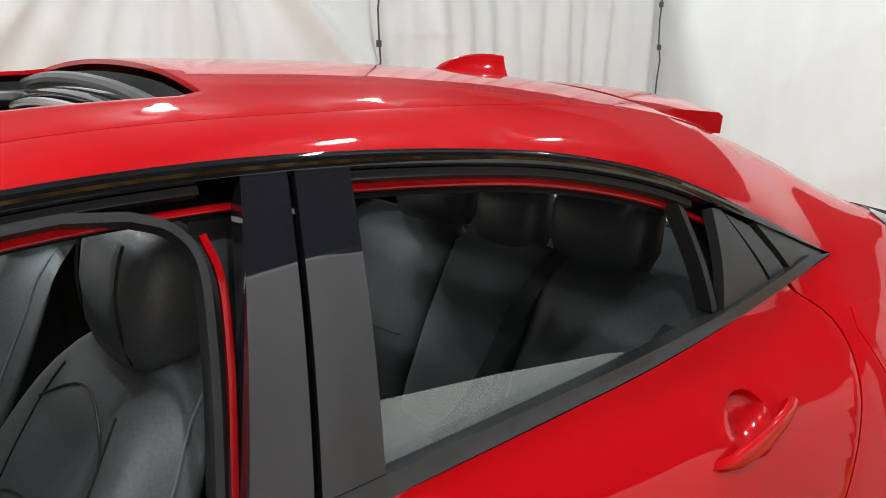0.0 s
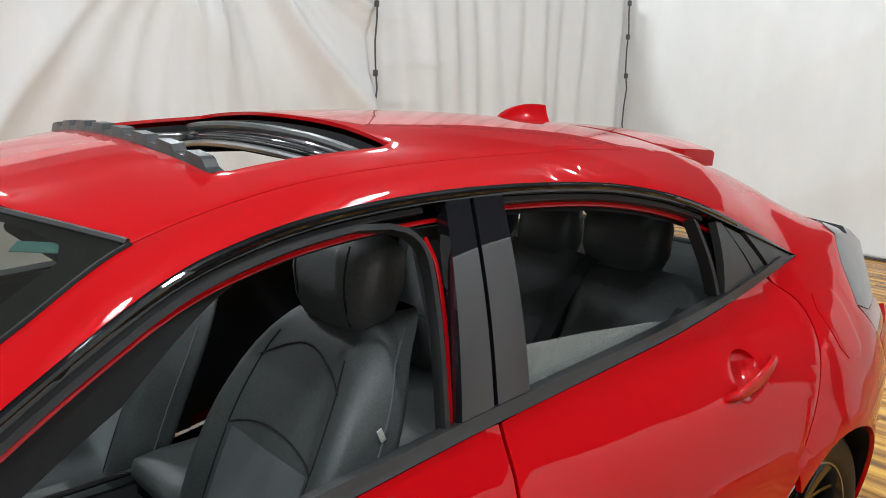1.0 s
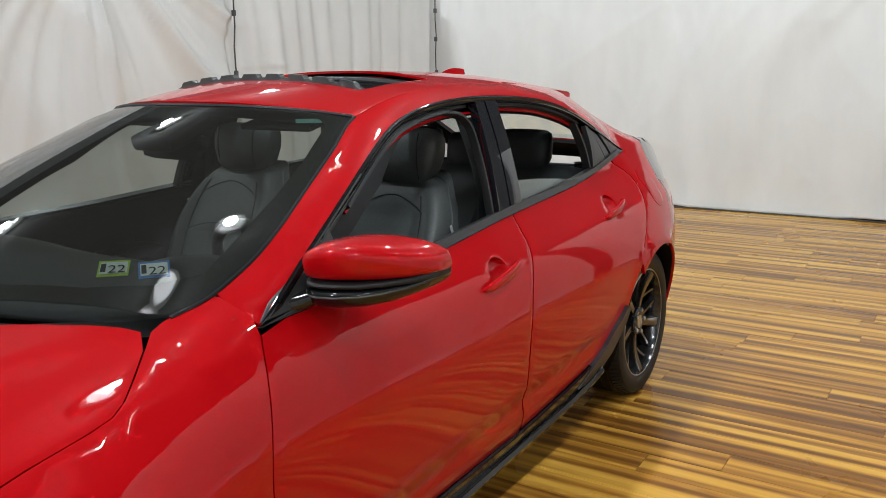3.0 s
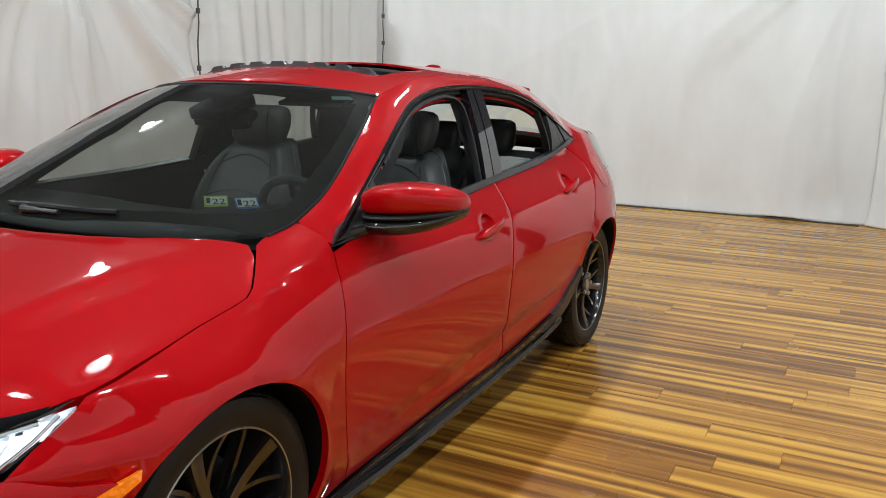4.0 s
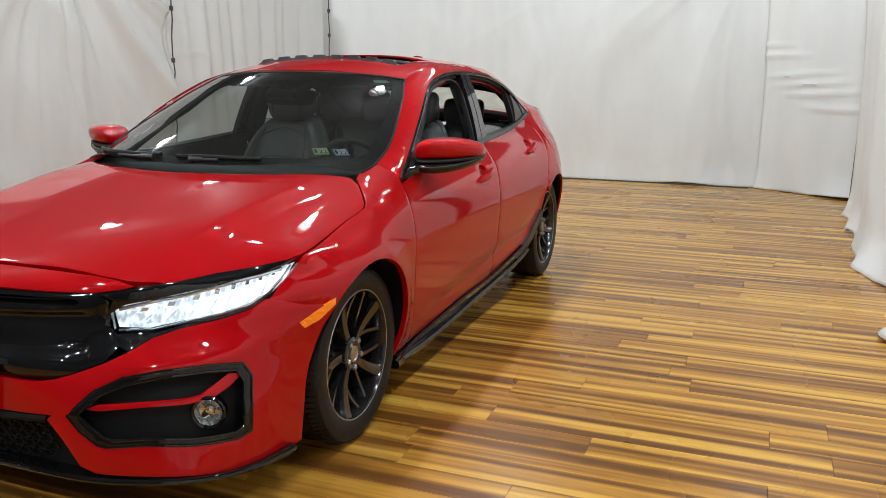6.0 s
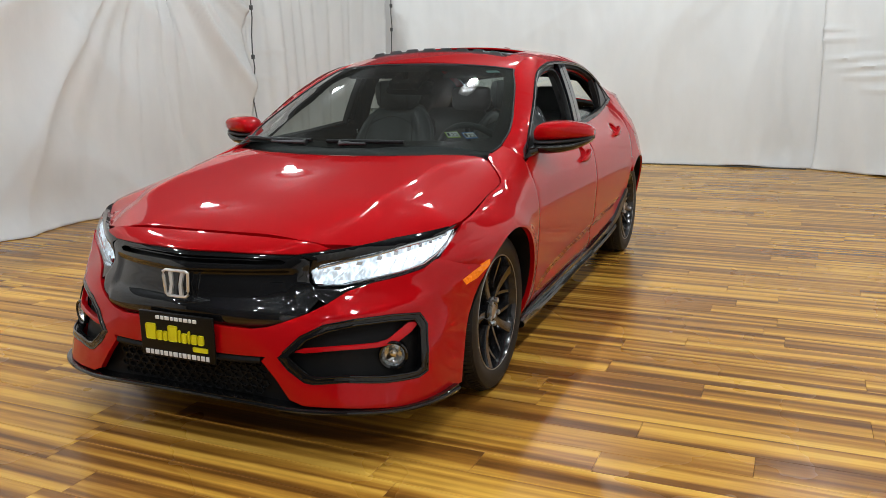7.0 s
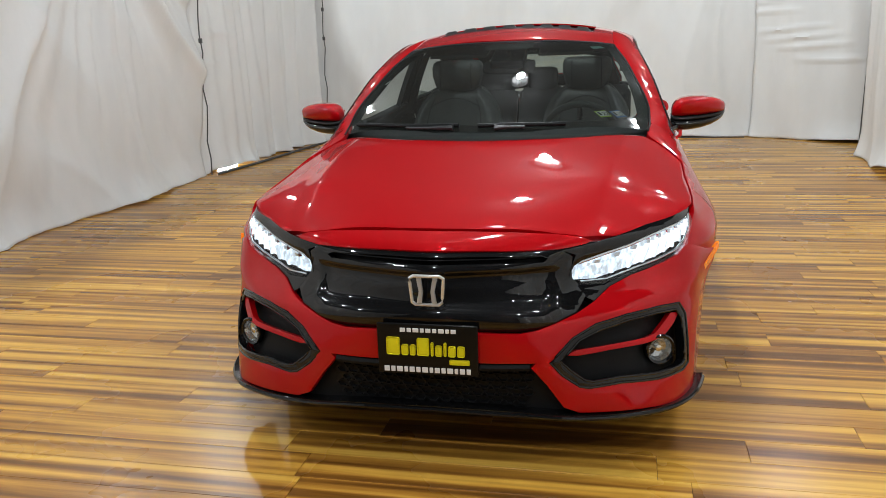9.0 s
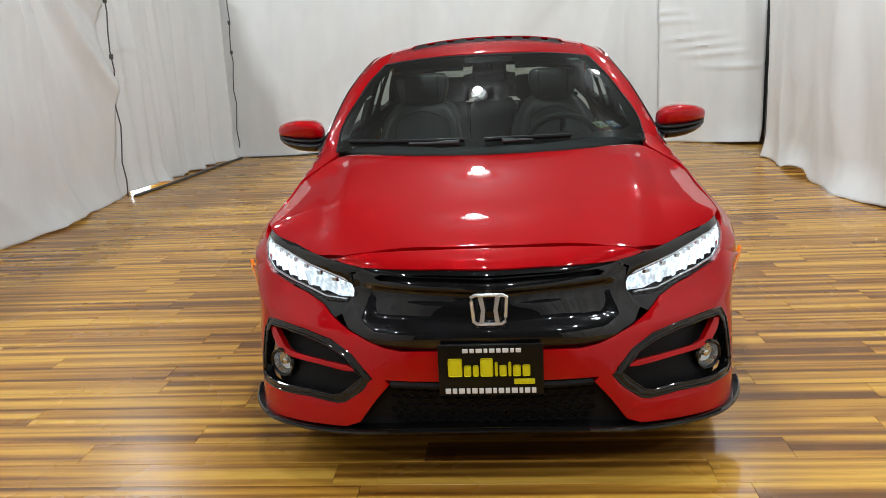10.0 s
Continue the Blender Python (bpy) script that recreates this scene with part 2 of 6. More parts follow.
def panel(name, outline, skin, mat, parent, step=0.03, holes=(), lip=0.012, sink=0.0, flip=1, label="", fine=None, soft=0.014):
    """A sheet cut to an outline, laid on a skin (a function of two numbers), with its edges turned in.
    flip -1 gives the other side of the car. sink sets it below the skin; fine is the outline's own step."""
    fine = fine or step
    loops = [smooth_line(outline, fine)] + [smooth_line(h, fine) for h in holes]
    flat, edges = [], []
    for lp in loops:
        s = len(flat)
        flat += [Vector(q) for q in lp]
        edges += [(s + i, s + (i + 1) % len(lp)) for i in range(len(lp))]
    edge_np = np.array([tuple(q) for q in flat])
    lo, hi = edge_np.min(0), edge_np.max(0)
    gap = 0.55 * min(step, fine * 1.5)
    for a in np.arange(lo[0] + step / 2, hi[0], step):
        for b in np.arange(lo[1] + step / 2, hi[1], step):
            if inside(loops[0], a, b) and not any(inside(h, a, b) for h in loops[1:]):
                if ((edge_np - (a, b)) ** 2).sum(1).min() > gap * gap:
                    flat.append(Vector((a, b)))
    verts, _, faces, *_ = delaunay_2d_cdt(flat, edges, [], 0, 1e-6)
    keep = []
    for f in faces:
        cx = sum(verts[i][0] for i in f) / 3
        cy = sum(verts[i][1] for i in f) / 3
        if inside(loops[0], cx, cy) and not any(inside(h, cx, cy) for h in loops[1:]):
            keep.append(f)
    e = soft if mat is PAINT else 2e-3
    place, norm = [], []
    for q in verts:
        p = skin(q[0], q[1])
        du, dv = skin(q[0] + e, q[1]) - skin(q[0] - e, q[1]), skin(q[0], q[1] + e) - skin(q[0], q[1] - e)
        place.append(p)
        norm.append(du.cross(dv).normalized())
    f0 = keep[0]
    # outward: away from the car's middle
    mid = sum((place[i] for i in f0), Vector()) / 3
    sgn = 1 if norm[f0[0]].dot(mid - Vector((0, 1.3, 0.55))) > 0 else -1
    norm = [v * sgn for v in norm]
    place = [p - v * sink for p, v in zip(place, norm)]
    co = [tuple(p) for p in place]
    nn = [tuple(v) for v in norm]
    tri = []
    for f in keep:
        a, b, c = (Vector(co[i]) for i in f)
        tri.append(tuple(f) if (b - a).cross(c - a).dot(norm[f[0]]) > 0 else tuple(reversed(f)))
    if lip:
        count = {}
        for f in tri:
            for i in range(3):
                count[(f[i], f[(i + 1) % 3])] = 1
        rim = [k for k in count if (k[1], k[0]) not in count]
        if mat is PAINT or mat is BLACK:  # edges roll over slightly
            roll = {}
            for a, b in rim:
                va, vb = Vector(co[a]), Vector(co[b])
                out = (vb - va).cross(norm[a])
                if out.length > 1e-9:
                    for i in (a, b):
                        roll[i] = roll.get(i, Vector()) + out.normalized()
            for i, v in roll.items():
                if v.length > 0.3:
                    nn[i] = tuple((norm[i] + v.normalized() * 0.13).normalized())
        for a, b in rim:
            s = len(co)
            va, vb = Vector(co[a]), Vector(co[b])
            out = (vb - va).cross(norm[a])
            out = out.normalized() if out.length > 1e-9 else norm[a]
            co += [tuple(va), tuple(vb), tuple(vb - norm[b] * lip), tuple(va - norm[a] * lip)]
            nn += [tuple(out)] * 4
            tri.append((s, s + 3, s + 2, s + 1))
    if flip < 0:
        co = [(-x, y, z) for x, y, z in co]
        nn = [(-x, y, z) for x, y, z in nn]
        tri = [tuple(reversed(f)) for f in tri]
    me = bpy.data.meshes.new(name)
    me.from_pydata(co, [], tri)
    me.polygons.foreach_set("use_smooth", [True] * len(me.polygons))
    me.normals_split_custom_set_from_vertices(nn)
    me.materials.append(mat)
    ob = new(name, me)
    ob.parent = parent
    if label:
        ob["label"] = label
    return ob


def rings(name, stations, mat, parent, n=24, power=3.0, label="", sharp=50.0):
    """A closed body swept through superellipses: (centre, half axis a, half axis b)."""
    bm = bmesh.new()
    prev = None
    first = None
    for st in stations:
        c, a, b = (Vector(v) for v in st[:3])
        p = st[3] if len(st) > 3 else power
        ring = []
        for i in range(n):
            t = 2 * math.pi * i / n
            ct, sn = math.cos(t), math.sin(t)
            ring.append(bm.verts.new(c + a * math.copysign(abs(ct) ** (2 / p), ct) + b * math.copysign(abs(sn) ** (2 / p), sn)))
        if prev:
            for i in range(n):
                bm.faces.new((prev[i], prev[(i + 1) % n], ring[(i + 1) % n], ring[i]))
        else:
            first = ring
        prev = ring
    bm.faces.new(list(reversed(first)))
    bm.faces.new(prev)
    bmesh.ops.recalc_face_normals(bm, faces=bm.faces)
    return part(name, bm, mat, parent, label, sharp=sharp)


def tube(name, pts, r, mat, parent, n=8, label="", closed=False):
    """A round bar along points."""
    p = [Vector(q) for q in pts]
    bm = bmesh.new()
    rows = []
    m = len(p)
    for i in range(m):
        d = (p[(i + 1) % m] - p[i - 1]) if closed else (p[min(i + 1, m - 1)] - p[max(i - 1, 0)])
        d.normalize()
        u = d.cross(Vector((0, 0, 1)) if abs(d.z) < 0.9 else Vector((1, 0, 0))).normalized()
        v = d.cross(u)
        rr = r[i] if isinstance(r, (list, tuple)) else r
        rows.append([bm.verts.new(p[i] + rr * (math.cos(2 * math.pi * k / n) * u + math.sin(2 * math.pi * k / n) * v)) for k in range(n)])
    for i in range(m if closed else m - 1):
        a, b = rows[i], rows[(i + 1) % m]
        for k in range(n):
            bm.faces.new((a[k], a[(k + 1) % n], b[(k + 1) % n], b[k]))
    if not closed:
        bm.faces.new(list(reversed(rows[0])))
        bm.faces.new(rows[-1])
    bmesh.ops.recalc_face_normals(bm, faces=bm.faces)
    return part(name, bm, mat, parent, label)


def block(name, size, at, mat, parent, bevel=0.01, turn=(0, 0, 0), label="", taper=1.0, seg=3):
    """A bevelled block; taper narrows its top."""
    bm = bmesh.new()
    bmesh.ops.create_cube(bm, size=1)
    for v in bm.verts:
        k = taper if v.co.z > 0 else 1
        v.co = Vector((v.co.x * size[0] * k, v.co.y * size[1] * k, v.co.z * size[2]))
    if bevel:
        bmesh.ops.bevel(bm, geom=list(bm.edges), offset=bevel, segments=seg, affect="EDGES", profile=0.6)
    bmesh.ops.transform(bm, matrix=pose(*at, *turn), verts=bm.verts)
    return part(name, bm, mat, parent, label)


def lathe(name, profile, at, mat, parent, n=48, axis="x", label="", out=1):
    """A turned body: (radius, height) pairs round an axis."""
    bm = bmesh.new()
    rows = []
    for r, h in profile:
        row = []
        for i in range(n):
            t = 2 * math.pi * i / n
            c, s = math.cos(t) * r, math.sin(t) * r
            v = (h * out, c, s) if axis == "x" else (c, h * out, s) if axis == "y" else (c, s, h * out)
            row.append(bm.verts.new(Vector(at) + Vector(v)))
        rows.append(row)
    for a, b in zip(rows, rows[1:]):
        for i in range(n):
            bm.faces.new((a[i], a[(i + 1) % n], b[(i + 1) % n], b[i]))
    bmesh.ops.remove_doubles(bm, verts=bm.verts, dist=1e-6)
    bmesh.ops.recalc_face_normals(bm, faces=bm.faces)
    return part(name, bm, mat, parent, label)


def slab(name, poly, place, thick, mat, parent, label="", bevel=0.0):
    """A flat plate from a polygon in its own plane; place is its pose, its face looks along +z."""
    bm = bmesh.new()
    vs = [bm.verts.new((x, y, 0)) for x, y in poly]
    f = bm.faces.new(vs)
    if f.normal.z < 0:
        f.normal_flip()
    g = bmesh.ops.extrude_face_region(bm, geom=[f])
    bmesh.ops.translate(bm, verts=[v for v in g["geom"] if isinstance(v, bmesh.types.BMVert)], vec=(0, 0, -thick))
    bmesh.ops.recalc_face_normals(bm, faces=bm.faces)
    if bevel:
        bmesh.ops.bevel(bm, geom=list(bm.edges), offset=bevel, segments=2, affect="EDGES")
    bmesh.ops.transform(bm, matrix=place, verts=bm.verts)
    return part(name, bm, mat, parent, label)


def sheet(name, rows, mat, parent=None, label="", thick=0.0):
    """A curved sheet from rows of points."""
    bm = bmesh.new()
    vs = [[bm.verts.new(p) for p in row] for row in rows]
    for a, b in zip(vs, vs[1:]):
        for i in range(len(a) - 1):
            bm.faces.new((a[i], a[i + 1], b[i + 1], b[i]))
    ob = part(name, bm, mat, parent, label, sharp=70)
    if thick:
        mod = ob.modifiers.new("thickness", "SOLIDIFY")
        mod.thickness = thick
    return ob


# ---- the car's skins ----
def curve(*pts):
    """A smooth curve through (t, value) pairs, held straight beyond its ends."""
    t = [p[0] for p in pts]
    v = [p[1] for p in pts]
    n = len(t)
    d = [(v[i + 1] - v[i]) / (t[i + 1] - t[i]) for i in range(n - 1)]
    m = [d[0]] + [0.0 if d[i - 1] * d[i] <= 0 else 2 * d[i - 1] * d[i] / (d[i - 1] + d[i]) * 0.5 + 0.25 * (d[i - 1] + d[i]) for i in range(1, n - 1)] + [d[-1]]

    def at(s):
        if s <= t[0]:
            return v[0] + m[0] * (s - t[0])
        if s >= t[-1]:
            return v[-1] + m[-1] * (s - t[-1])
        i = 0
        while s > t[i + 1]:
            i += 1
        h = t[i + 1] - t[i]
        k = (s - t[i]) / h
        return ((1 + 2 * k) * (1 - k) ** 2 * v[i] + k * (1 - k) ** 2 * h * m[i]
                + k * k * (3 - 2 * k) * v[i + 1] + k * k * (k - 1) * h * m[i + 1])
    return at


# The body's lines, along y (metres aft of the front axle); x is the half width.
wide_x = curve((-0.55, 0.730), (-0.45, 0.802), (-0.33, 0.864), (-0.2, 0.885), (0.0, 0.894), (0.45, 0.872), (1.0, 0.868), (1.6, 0.872), (2.2, 0.880), (2.7, 0.884), (2.95, 0.858), (3.15, 0.806), (3.35, 0.735), (3.6, 0.60))
belt_x = curve((-0.55, 0.68), (-0.45, 0.754), (-0.33, 0.803), (0.0, 0.796), (0.25, 0.788), (0.48, 0.775), (1.0, 0.755), (1.65, 0.727), (2.1, 0.70), (2.45, 0.675), (2.8, 0.655), (3.1, 0.635), (3.5, 0.57))
belt_z = curve((-0.5, 0.70), (-0.33, 0.748), (0.0, 0.80), (0.25, 0.848), (0.48, 0.883), (1.0, 0.908), (1.65, 0.940), (2.1, 0.962), (2.45, 0.985), (2.65, 1.008), (2.8, 1.045), (3.1, 1.07), (3.5, 1.05))
rail_x = curve((0.3, 0.80), (0.48, 0.775), (0.614, 0.742), (0.788, 0.705), (0.924, 0.674), (1.04, 0.643), (1.15, 0.616), (1.25, 0.601), (1.38, 0.593), (1.55, 0.589), (1.75, 0.590), (1.95, 0.597), (2.12, 0.606), (2.30, 0.617), (2.45, 0.627), (2.62, 0.640), (2.825, 0.654), (3.1, 0.635), (3.5, 0.57))
rail_z = curve((0.3, 0.84), (0.48, 0.886), (0.614, 0.966), (0.788, 1.064), (0.924, 1.139), (1.04, 1.197), (1.15, 1.245), (1.25, 1.274), (1.38, 1.298), (1.55, 1.311), (1.75, 1.313), (1.95, 1.304), (2.12, 1.286), (2.30, 1.249), (2.45, 1.201), (2.62, 1.133), (2.825, 1.048), (3.1, 1.073), (3.5, 1.053))
ditch_x = curve((-0.33, 0.757), (0.0, 0.755), (0.13, 0.740), (0.25, 0.690), (0.35, 0.662), (0.45, 0.670), (0.56, 0.670), (0.664, 0.655), (0.804, 0.616), (0.97, 0.567), (1.16, 0.502), (1.5, 0.490), (2.0, 0.485), (2.5, 0.475), (2.9, 0.455), (3.2, 0.44), (3.5, 0.43))
ditch_z = curve((-0.33, 0.768), (0.0, 0.820), (0.13, 0.848), (0.25, 0.885), (0.35, 0.918), (0.45, 0.940), (0.56, 0.985), (0.664, 1.036), (0.804, 1.106), (0.97, 1.188), (1.16, 1.271), (1.5, 1.336), (2.0, 1.346), (2.5, 1.312), (2.9, 1.205), (3.2, 1.09), (3.5, 1.03))
roof_z = curve((0.9, 1.290), (1.06, 1.330), (1.4, 1.380), (1.8, 1.398), (2.2, 1.388), (2.6, 1.350), (3.0, 1.27), (3.4, 1.12), (3.6, 1.02))
glass_z = curve((-0.1, 0.875), (0.05, 0.935), (0.5, 1.125), (0.8, 1.238), (1.06, 1.327), (1.2, 1.37))
hood_z = curve((-0.86, 0.690), (-0.80, 0.722), (-0.6, 0.789), (-0.3, 0.855), (0.0, 0.911), (0.2, 0.942))
hood_x = curve((-0.86, 0.45), (-0.72, 0.50), (-0.5, 0.680), (-0.33, 0.802), (0.0, 0.787), (0.2, 0.758), (0.4, 0.70))
hood_edge = curve((-0.86, 0.665), (-0.72, 0.690), (-0.5, 0.715), (-0.33, 0.748), (0.0, 0.802), (0.2, 0.848), (0.4, 0.905))


def side(y, z):
    """The body's side skin."""
    w, bx, bz = wide_x(y), belt_x(y), belt_z(y)
    rx, rz, dx, dz = rail_x(y), rail_z(y), ditch_x(y), ditch_z(y)
    if y < 0.48:
        rx, rz = bx, bz
    rz = max(rz, bz)
    dz = max(dz, rz + 0.015)
    if z <= bz:
        f = curve((0.10, w - 0.125), (0.20, w - 0.085), (0.30, w - 0.045), (0.47, w - 0.012), (0.64, w), (0.64 + 0.49 * (bz - 0.64), w - (0.25 + 0.35 * max(0.0, min(1.0, (-0.15 - y) / 0.2))) * (w - bx)), (bz, bx))
        x = f(z)
    elif z <= rz:
        k = (z - bz) / max(1e-4, rz - bz)
        x = bx + (rx - bx) * k + 0.012 * math.sin(math.pi * k) * min(1, (rz - bz) / 0.2)
    else:
        k = min(1.4, (z - rz) / (dz - rz))
        x = rx + (dx - rx) * (0.55 * k + 0.45 * k ** 2.2)
    for yc in (0.0, 2.7):  # wheel arches stand proud
        r = math.hypot(y - yc, z - 0.318)
        x += 0.014 * math.exp(-((r - 0.345) / 0.055) ** 2) * (1 if z < bz else 0)
    # the sharp line low on the doors
    x -= 0.012 * math.exp(-((z - (0.30 + 0.075 * (y - 0.6))) / 0.035) ** 2) * max(0, min(1, (y - 0.55) / 0.3)) * max(0, min(1, (2.35 - y) / 0.3))
    return Vector((x, y, z))


def roof(x, y):
    k = min(1.3, abs(x) / ditch_x(y))
    return Vector((x, y, roof_z(y) - (roof_z(y) - ditch_z(y)) * k ** 2.3))


def screen(x, y):
    k = min(1.3, abs(x) / max(0.1, ditch_x(y)))
    return Vector((x, y, glass_z(y) - (glass_z(y) - ditch_z(y)) * k ** 2.2))


def bonnet(x, y):
    k = min(1.3, abs(x) / hood_x(y))
    z = hood_z(y) - (hood_z(y) - hood_edge(y)) * k ** 3.6
    # the ridge: a long gentle inner flank, a short steep outer one
    a = abs(x) - (0.553 + 0.11 * y)
    k = max(0.0, 1 - a / 0.075) if a > 0 else max(0.0, 1 + a / 0.26) ** 2
    z += 0.016 * k * max(0.0, min(1.0, (y + 0.70) / 0.30)) * max(0.0, min(1.0, (0.30 - y) / 0.25))
    return Vector((x, y, z))


# The nose in plan: half sections at six heights, from the middle to the wheel arch.
NOSE = (
    (0.17, (0, -0.925), (0.25, -0.915), (0.48, -0.875), (0.70, -0.760), (0.80, -0.590), (0.830, -0.405)),
    (0.36, (0, -0.925), (0.25, -0.905), (0.48, -0.840), (0.70, -0.705), (0.80, -0.560), (0.838, -0.392)),
    (0.48, (0, -0.918), (0.25, -0.890), (0.48, -0.800), (0.70, -0.645), (0.80, -0.520), (0.850, -0.358)),
    (0.60, (0, -0.905), (0.25, -0.850), (0.45, -0.745), (0.66, -0.600), (0.785, -0.508), (0.872, -0.342)),
    (0.70, (0, -0.860), (0.25, -0.810), (0.47, -0.720), (0.65, -0.575), (0.765, -0.470), (0.833, -0.312)),
    (0.745, (0, -0.745), (0.25, -0.735), (0.47, -0.685), (0.62, -0.560), (0.742, -0.450), (0.806, -0.312)),
)
NOSE_ROWS = [(row[0], curve(*[(0.2 * i, p[0]) for i, p in enumerate(row[1:])]), curve(*[(0.2 * i, p[1]) for i, p in enumerate(row[1:])])) for row in NOSE]


def nose(u, z):
    """The front skin: u runs from -1 to 1 round the nose."""
    a = abs(u)
    x = curve(*[(zz, fx(a)) for zz, fx, fy in NOSE_ROWS])(z)
    y = curve(*[(zz, fy(a * math.tanh(a / 0.06))) for zz, fx, fy in NOSE_ROWS])(z)
    # the bumper's edge, from the grille's foot out below the headlamp
    k = max(0.0, min(1.0, (a - 0.34) / 0.12)) * max(0.0, min(1.0, (1.0 - a) / 0.15))
    y -= 0.009 * k * math.exp(-((z - (0.468 + 0.15 * (a - 0.35))) / 0.026) ** 2)
    return Vector((math.copysign(x, u), y, z))


# ---- the studio ----
floor_ob = tagged(new("floor"), "wood-look vinyl plank floor with a satin sheen", "floor", kind="structure")
bm = bmesh.new()
bmesh.ops.create_grid(bm, x_segments=1, y_segments=1, size=1)
bmesh.ops.transform(bm, matrix=Matrix.Translation((-0.4, 0.4, -0.012)) @ Matrix.Diagonal((6.7, 8.4, 1, 1)), verts=bm.verts)
part("underlay", bm, PLASTIC, floor_ob, "dark underlay beneath the planks")
tagged(block("ceiling", (13.4, 16.8, 0.12), (-0.4, 0.4, CEILING + 0.06), CEIL, None, 0), "plain grey studio ceiling", "ceiling", kind="structure")
for nm, size, at in (("wall_west", (0.15, 16.8, CEILING), (-7.0, 0.4, CEILING / 2)), ("wall_east", (0.15, 16.8, CEILING), (6.2, 0.4, CEILING / 2)),
                     ("wall_north", (13.05, 0.15, CEILING), (-0.4, 8.72, CEILING / 2)), ("wall_south", (13.05, 0.15, CEILING), (-0.4, -7.9, CEILING / 2))):
    tagged(block(nm, size, at, DARKWALL, None, 0), "plain dark studio wall behind the curtains", "wall", kind="structure")


def curtain(name, a, b, seed, folds, deep, label, top=2.55, crease=0.0, sag=0.0, hem=0.02, lean=0.0, drape=0.4, fine=0.035, gaps=(), tucks=(), pin=None):
    """A hanging sheet from a to b (plan), with folds that fan out and a hem that lies on the floor."""
    a, b = Vector((*a, 0)), Vector((*b, 0))
    along = (b - a)
    length = along.length
    along.normalize()
    out = Vector((along.y, -along.x, 0))
    nu, nv = int(length / fine), 84
    rows = []
    for j in range(nv + 1):
        h = j / nv
        z = top * h
        row = []
        for i in range(nu + 1):
            s = i / nu * length
            q = s + drape * (1 - h) * math.sin(seed + s * 0.9) + sag * (h - 0.4)
            d = 0.0
            for k, (freq, amp) in enumerate(folds):
                g = noise.noise(Vector((s * 0.5, h * 1.2, seed + 3.1 * k)))
                d += amp * (0.55 + 0.9 * g) * math.sin(freq * q + seed * (k + 1) + 2.2 * noise.noise(Vector((s * 0.35, h * 0.8, seed * 2 + k))))
            d += deep * noise.noise(Vector((s * 0.7 + 0.5 * sag * h, h * 0.5, seed + 9)))
            d += 0.010 * noise.noise(Vector((s * 3.4 + 1.5 * sag * h, h * 1.6, seed + 17)))
            for q_, amp in ((1.3, 0.016), (3.1, 0.007)):
                r = 1 - 2.4 * abs(noise.noise(Vector((s * q_ + 0.8 * sag * h * q_, h * 0.9 * q_, seed + 31 * q_))))
                d += amp * max(0.0, r) ** 3
            d += 0.004 * noise.noise(Vector((s * 9.0, h * 5.0, seed + 21)))
            if crease:
                for zc in (1.62, 1.50, 1.31, 1.22, 1.13, 0.98):
                    wob = zc + 0.03 * math.sin(2.3 * s + 9 * zc)
                    d += crease * math.exp(-((z - wob) / 0.022) ** 2) * max(0.0, math.sin(3.1 * s + 5 * zc))
            if pin:
                ds, dz = pin[0] - s, pin[1] - z
                far_ = math.hypot(ds, dz)
                phi = math.atan2(dz, ds + 0.12 * far_ * far_)
                for q_, amp in ((2.6, 0.060), (6.5, 0.024)):
                    r = 1 - 2.6 * abs(noise.noise(Vector((phi * q_, far_ * 0.22, seed + 5.0 * q_))))
                    d += pin[2] * amp * max(0.0, r) ** 1.6 * min(1.0, far_ / 1.0)
            for zc, s0, s1 in tucks:
                if s0 < s < s1:
                    d += 0.016 * math.exp(-((z - zc - 0.02 * (s - s0)) / 0.020) ** 2) * math.sin(math.pi * (s - s0) / (s1 - s0)) ** 0.4
            foot = max(0.0, 1 - z / 0.30)
            d += hem * foot * foot * (1.2 + 2.2 * noise.noise(Vector((s * 1.4, 0, seed))))
            p = a + along * s + out * (d + lean * (1 - h))
            lift = max(0.0, noise.noise(Vector((s * 1.1, 3, seed)))) * 0.05 * foot
            lift += foot * sum(high * max(0.0, 1 - ((s - mid) / half) ** 2) for mid, half, high in gaps)
            row.append((p.x, p.y, max(0.006, z + lift if j else 0.006 + lift)))
        rows.append(row)
    ob = sheet(name, rows, CURTAIN, thick=0.004)
    return tagged(ob, label, "curtain")


curtain("curtain", (-3.80, -7.6), (-3.84, 4.74), 1.7, ((2.1, 0.045), (4.7, 0.020), (9.5, 0.008)), 0.06, "white fabric studio curtain with wide diagonal folds hanging to the floor", sag=2.6, hem=0.05, pin=(11.1, 2.75, 1.9))
curtain("curtain", (-3.92, 4.70), (-3.66, 7.92), 4.2, ((5.5, 0.055), (12.5, 0.072), (23.0, 0.038)), 0.07, "white fabric studio curtain with narrow upright pleats beside the corner", drape=0.15, hem=0.03, fine=0.025, tucks=((1.17, 0.10, 0.62), (1.48, 0.12, 0.95), (1.84, 0.12, 0.60)), gaps=((0.75, 0.5, 0.035),))
curtain("curtain", (-3.74, 7.88), (2.16, 7.90), 7.9, ((1.5, 0.030), (3.6, 0.014), (8.0, 0.005)), 0.05, "wide smooth white fabric backdrop curtain across the far wall", hem=0.03, drape=0.2, pin=(5.75, 2.9, 0.7))
curtain("curtain", (2.10, 7.86), (3.20, 7.12), 11.3, ((4.2, 0.045), (9.0, 0.02)), 0.12, "white fabric curtain with creased sagging cloth in the corner", crease=0.03, hem=0.05, drape=0.2)
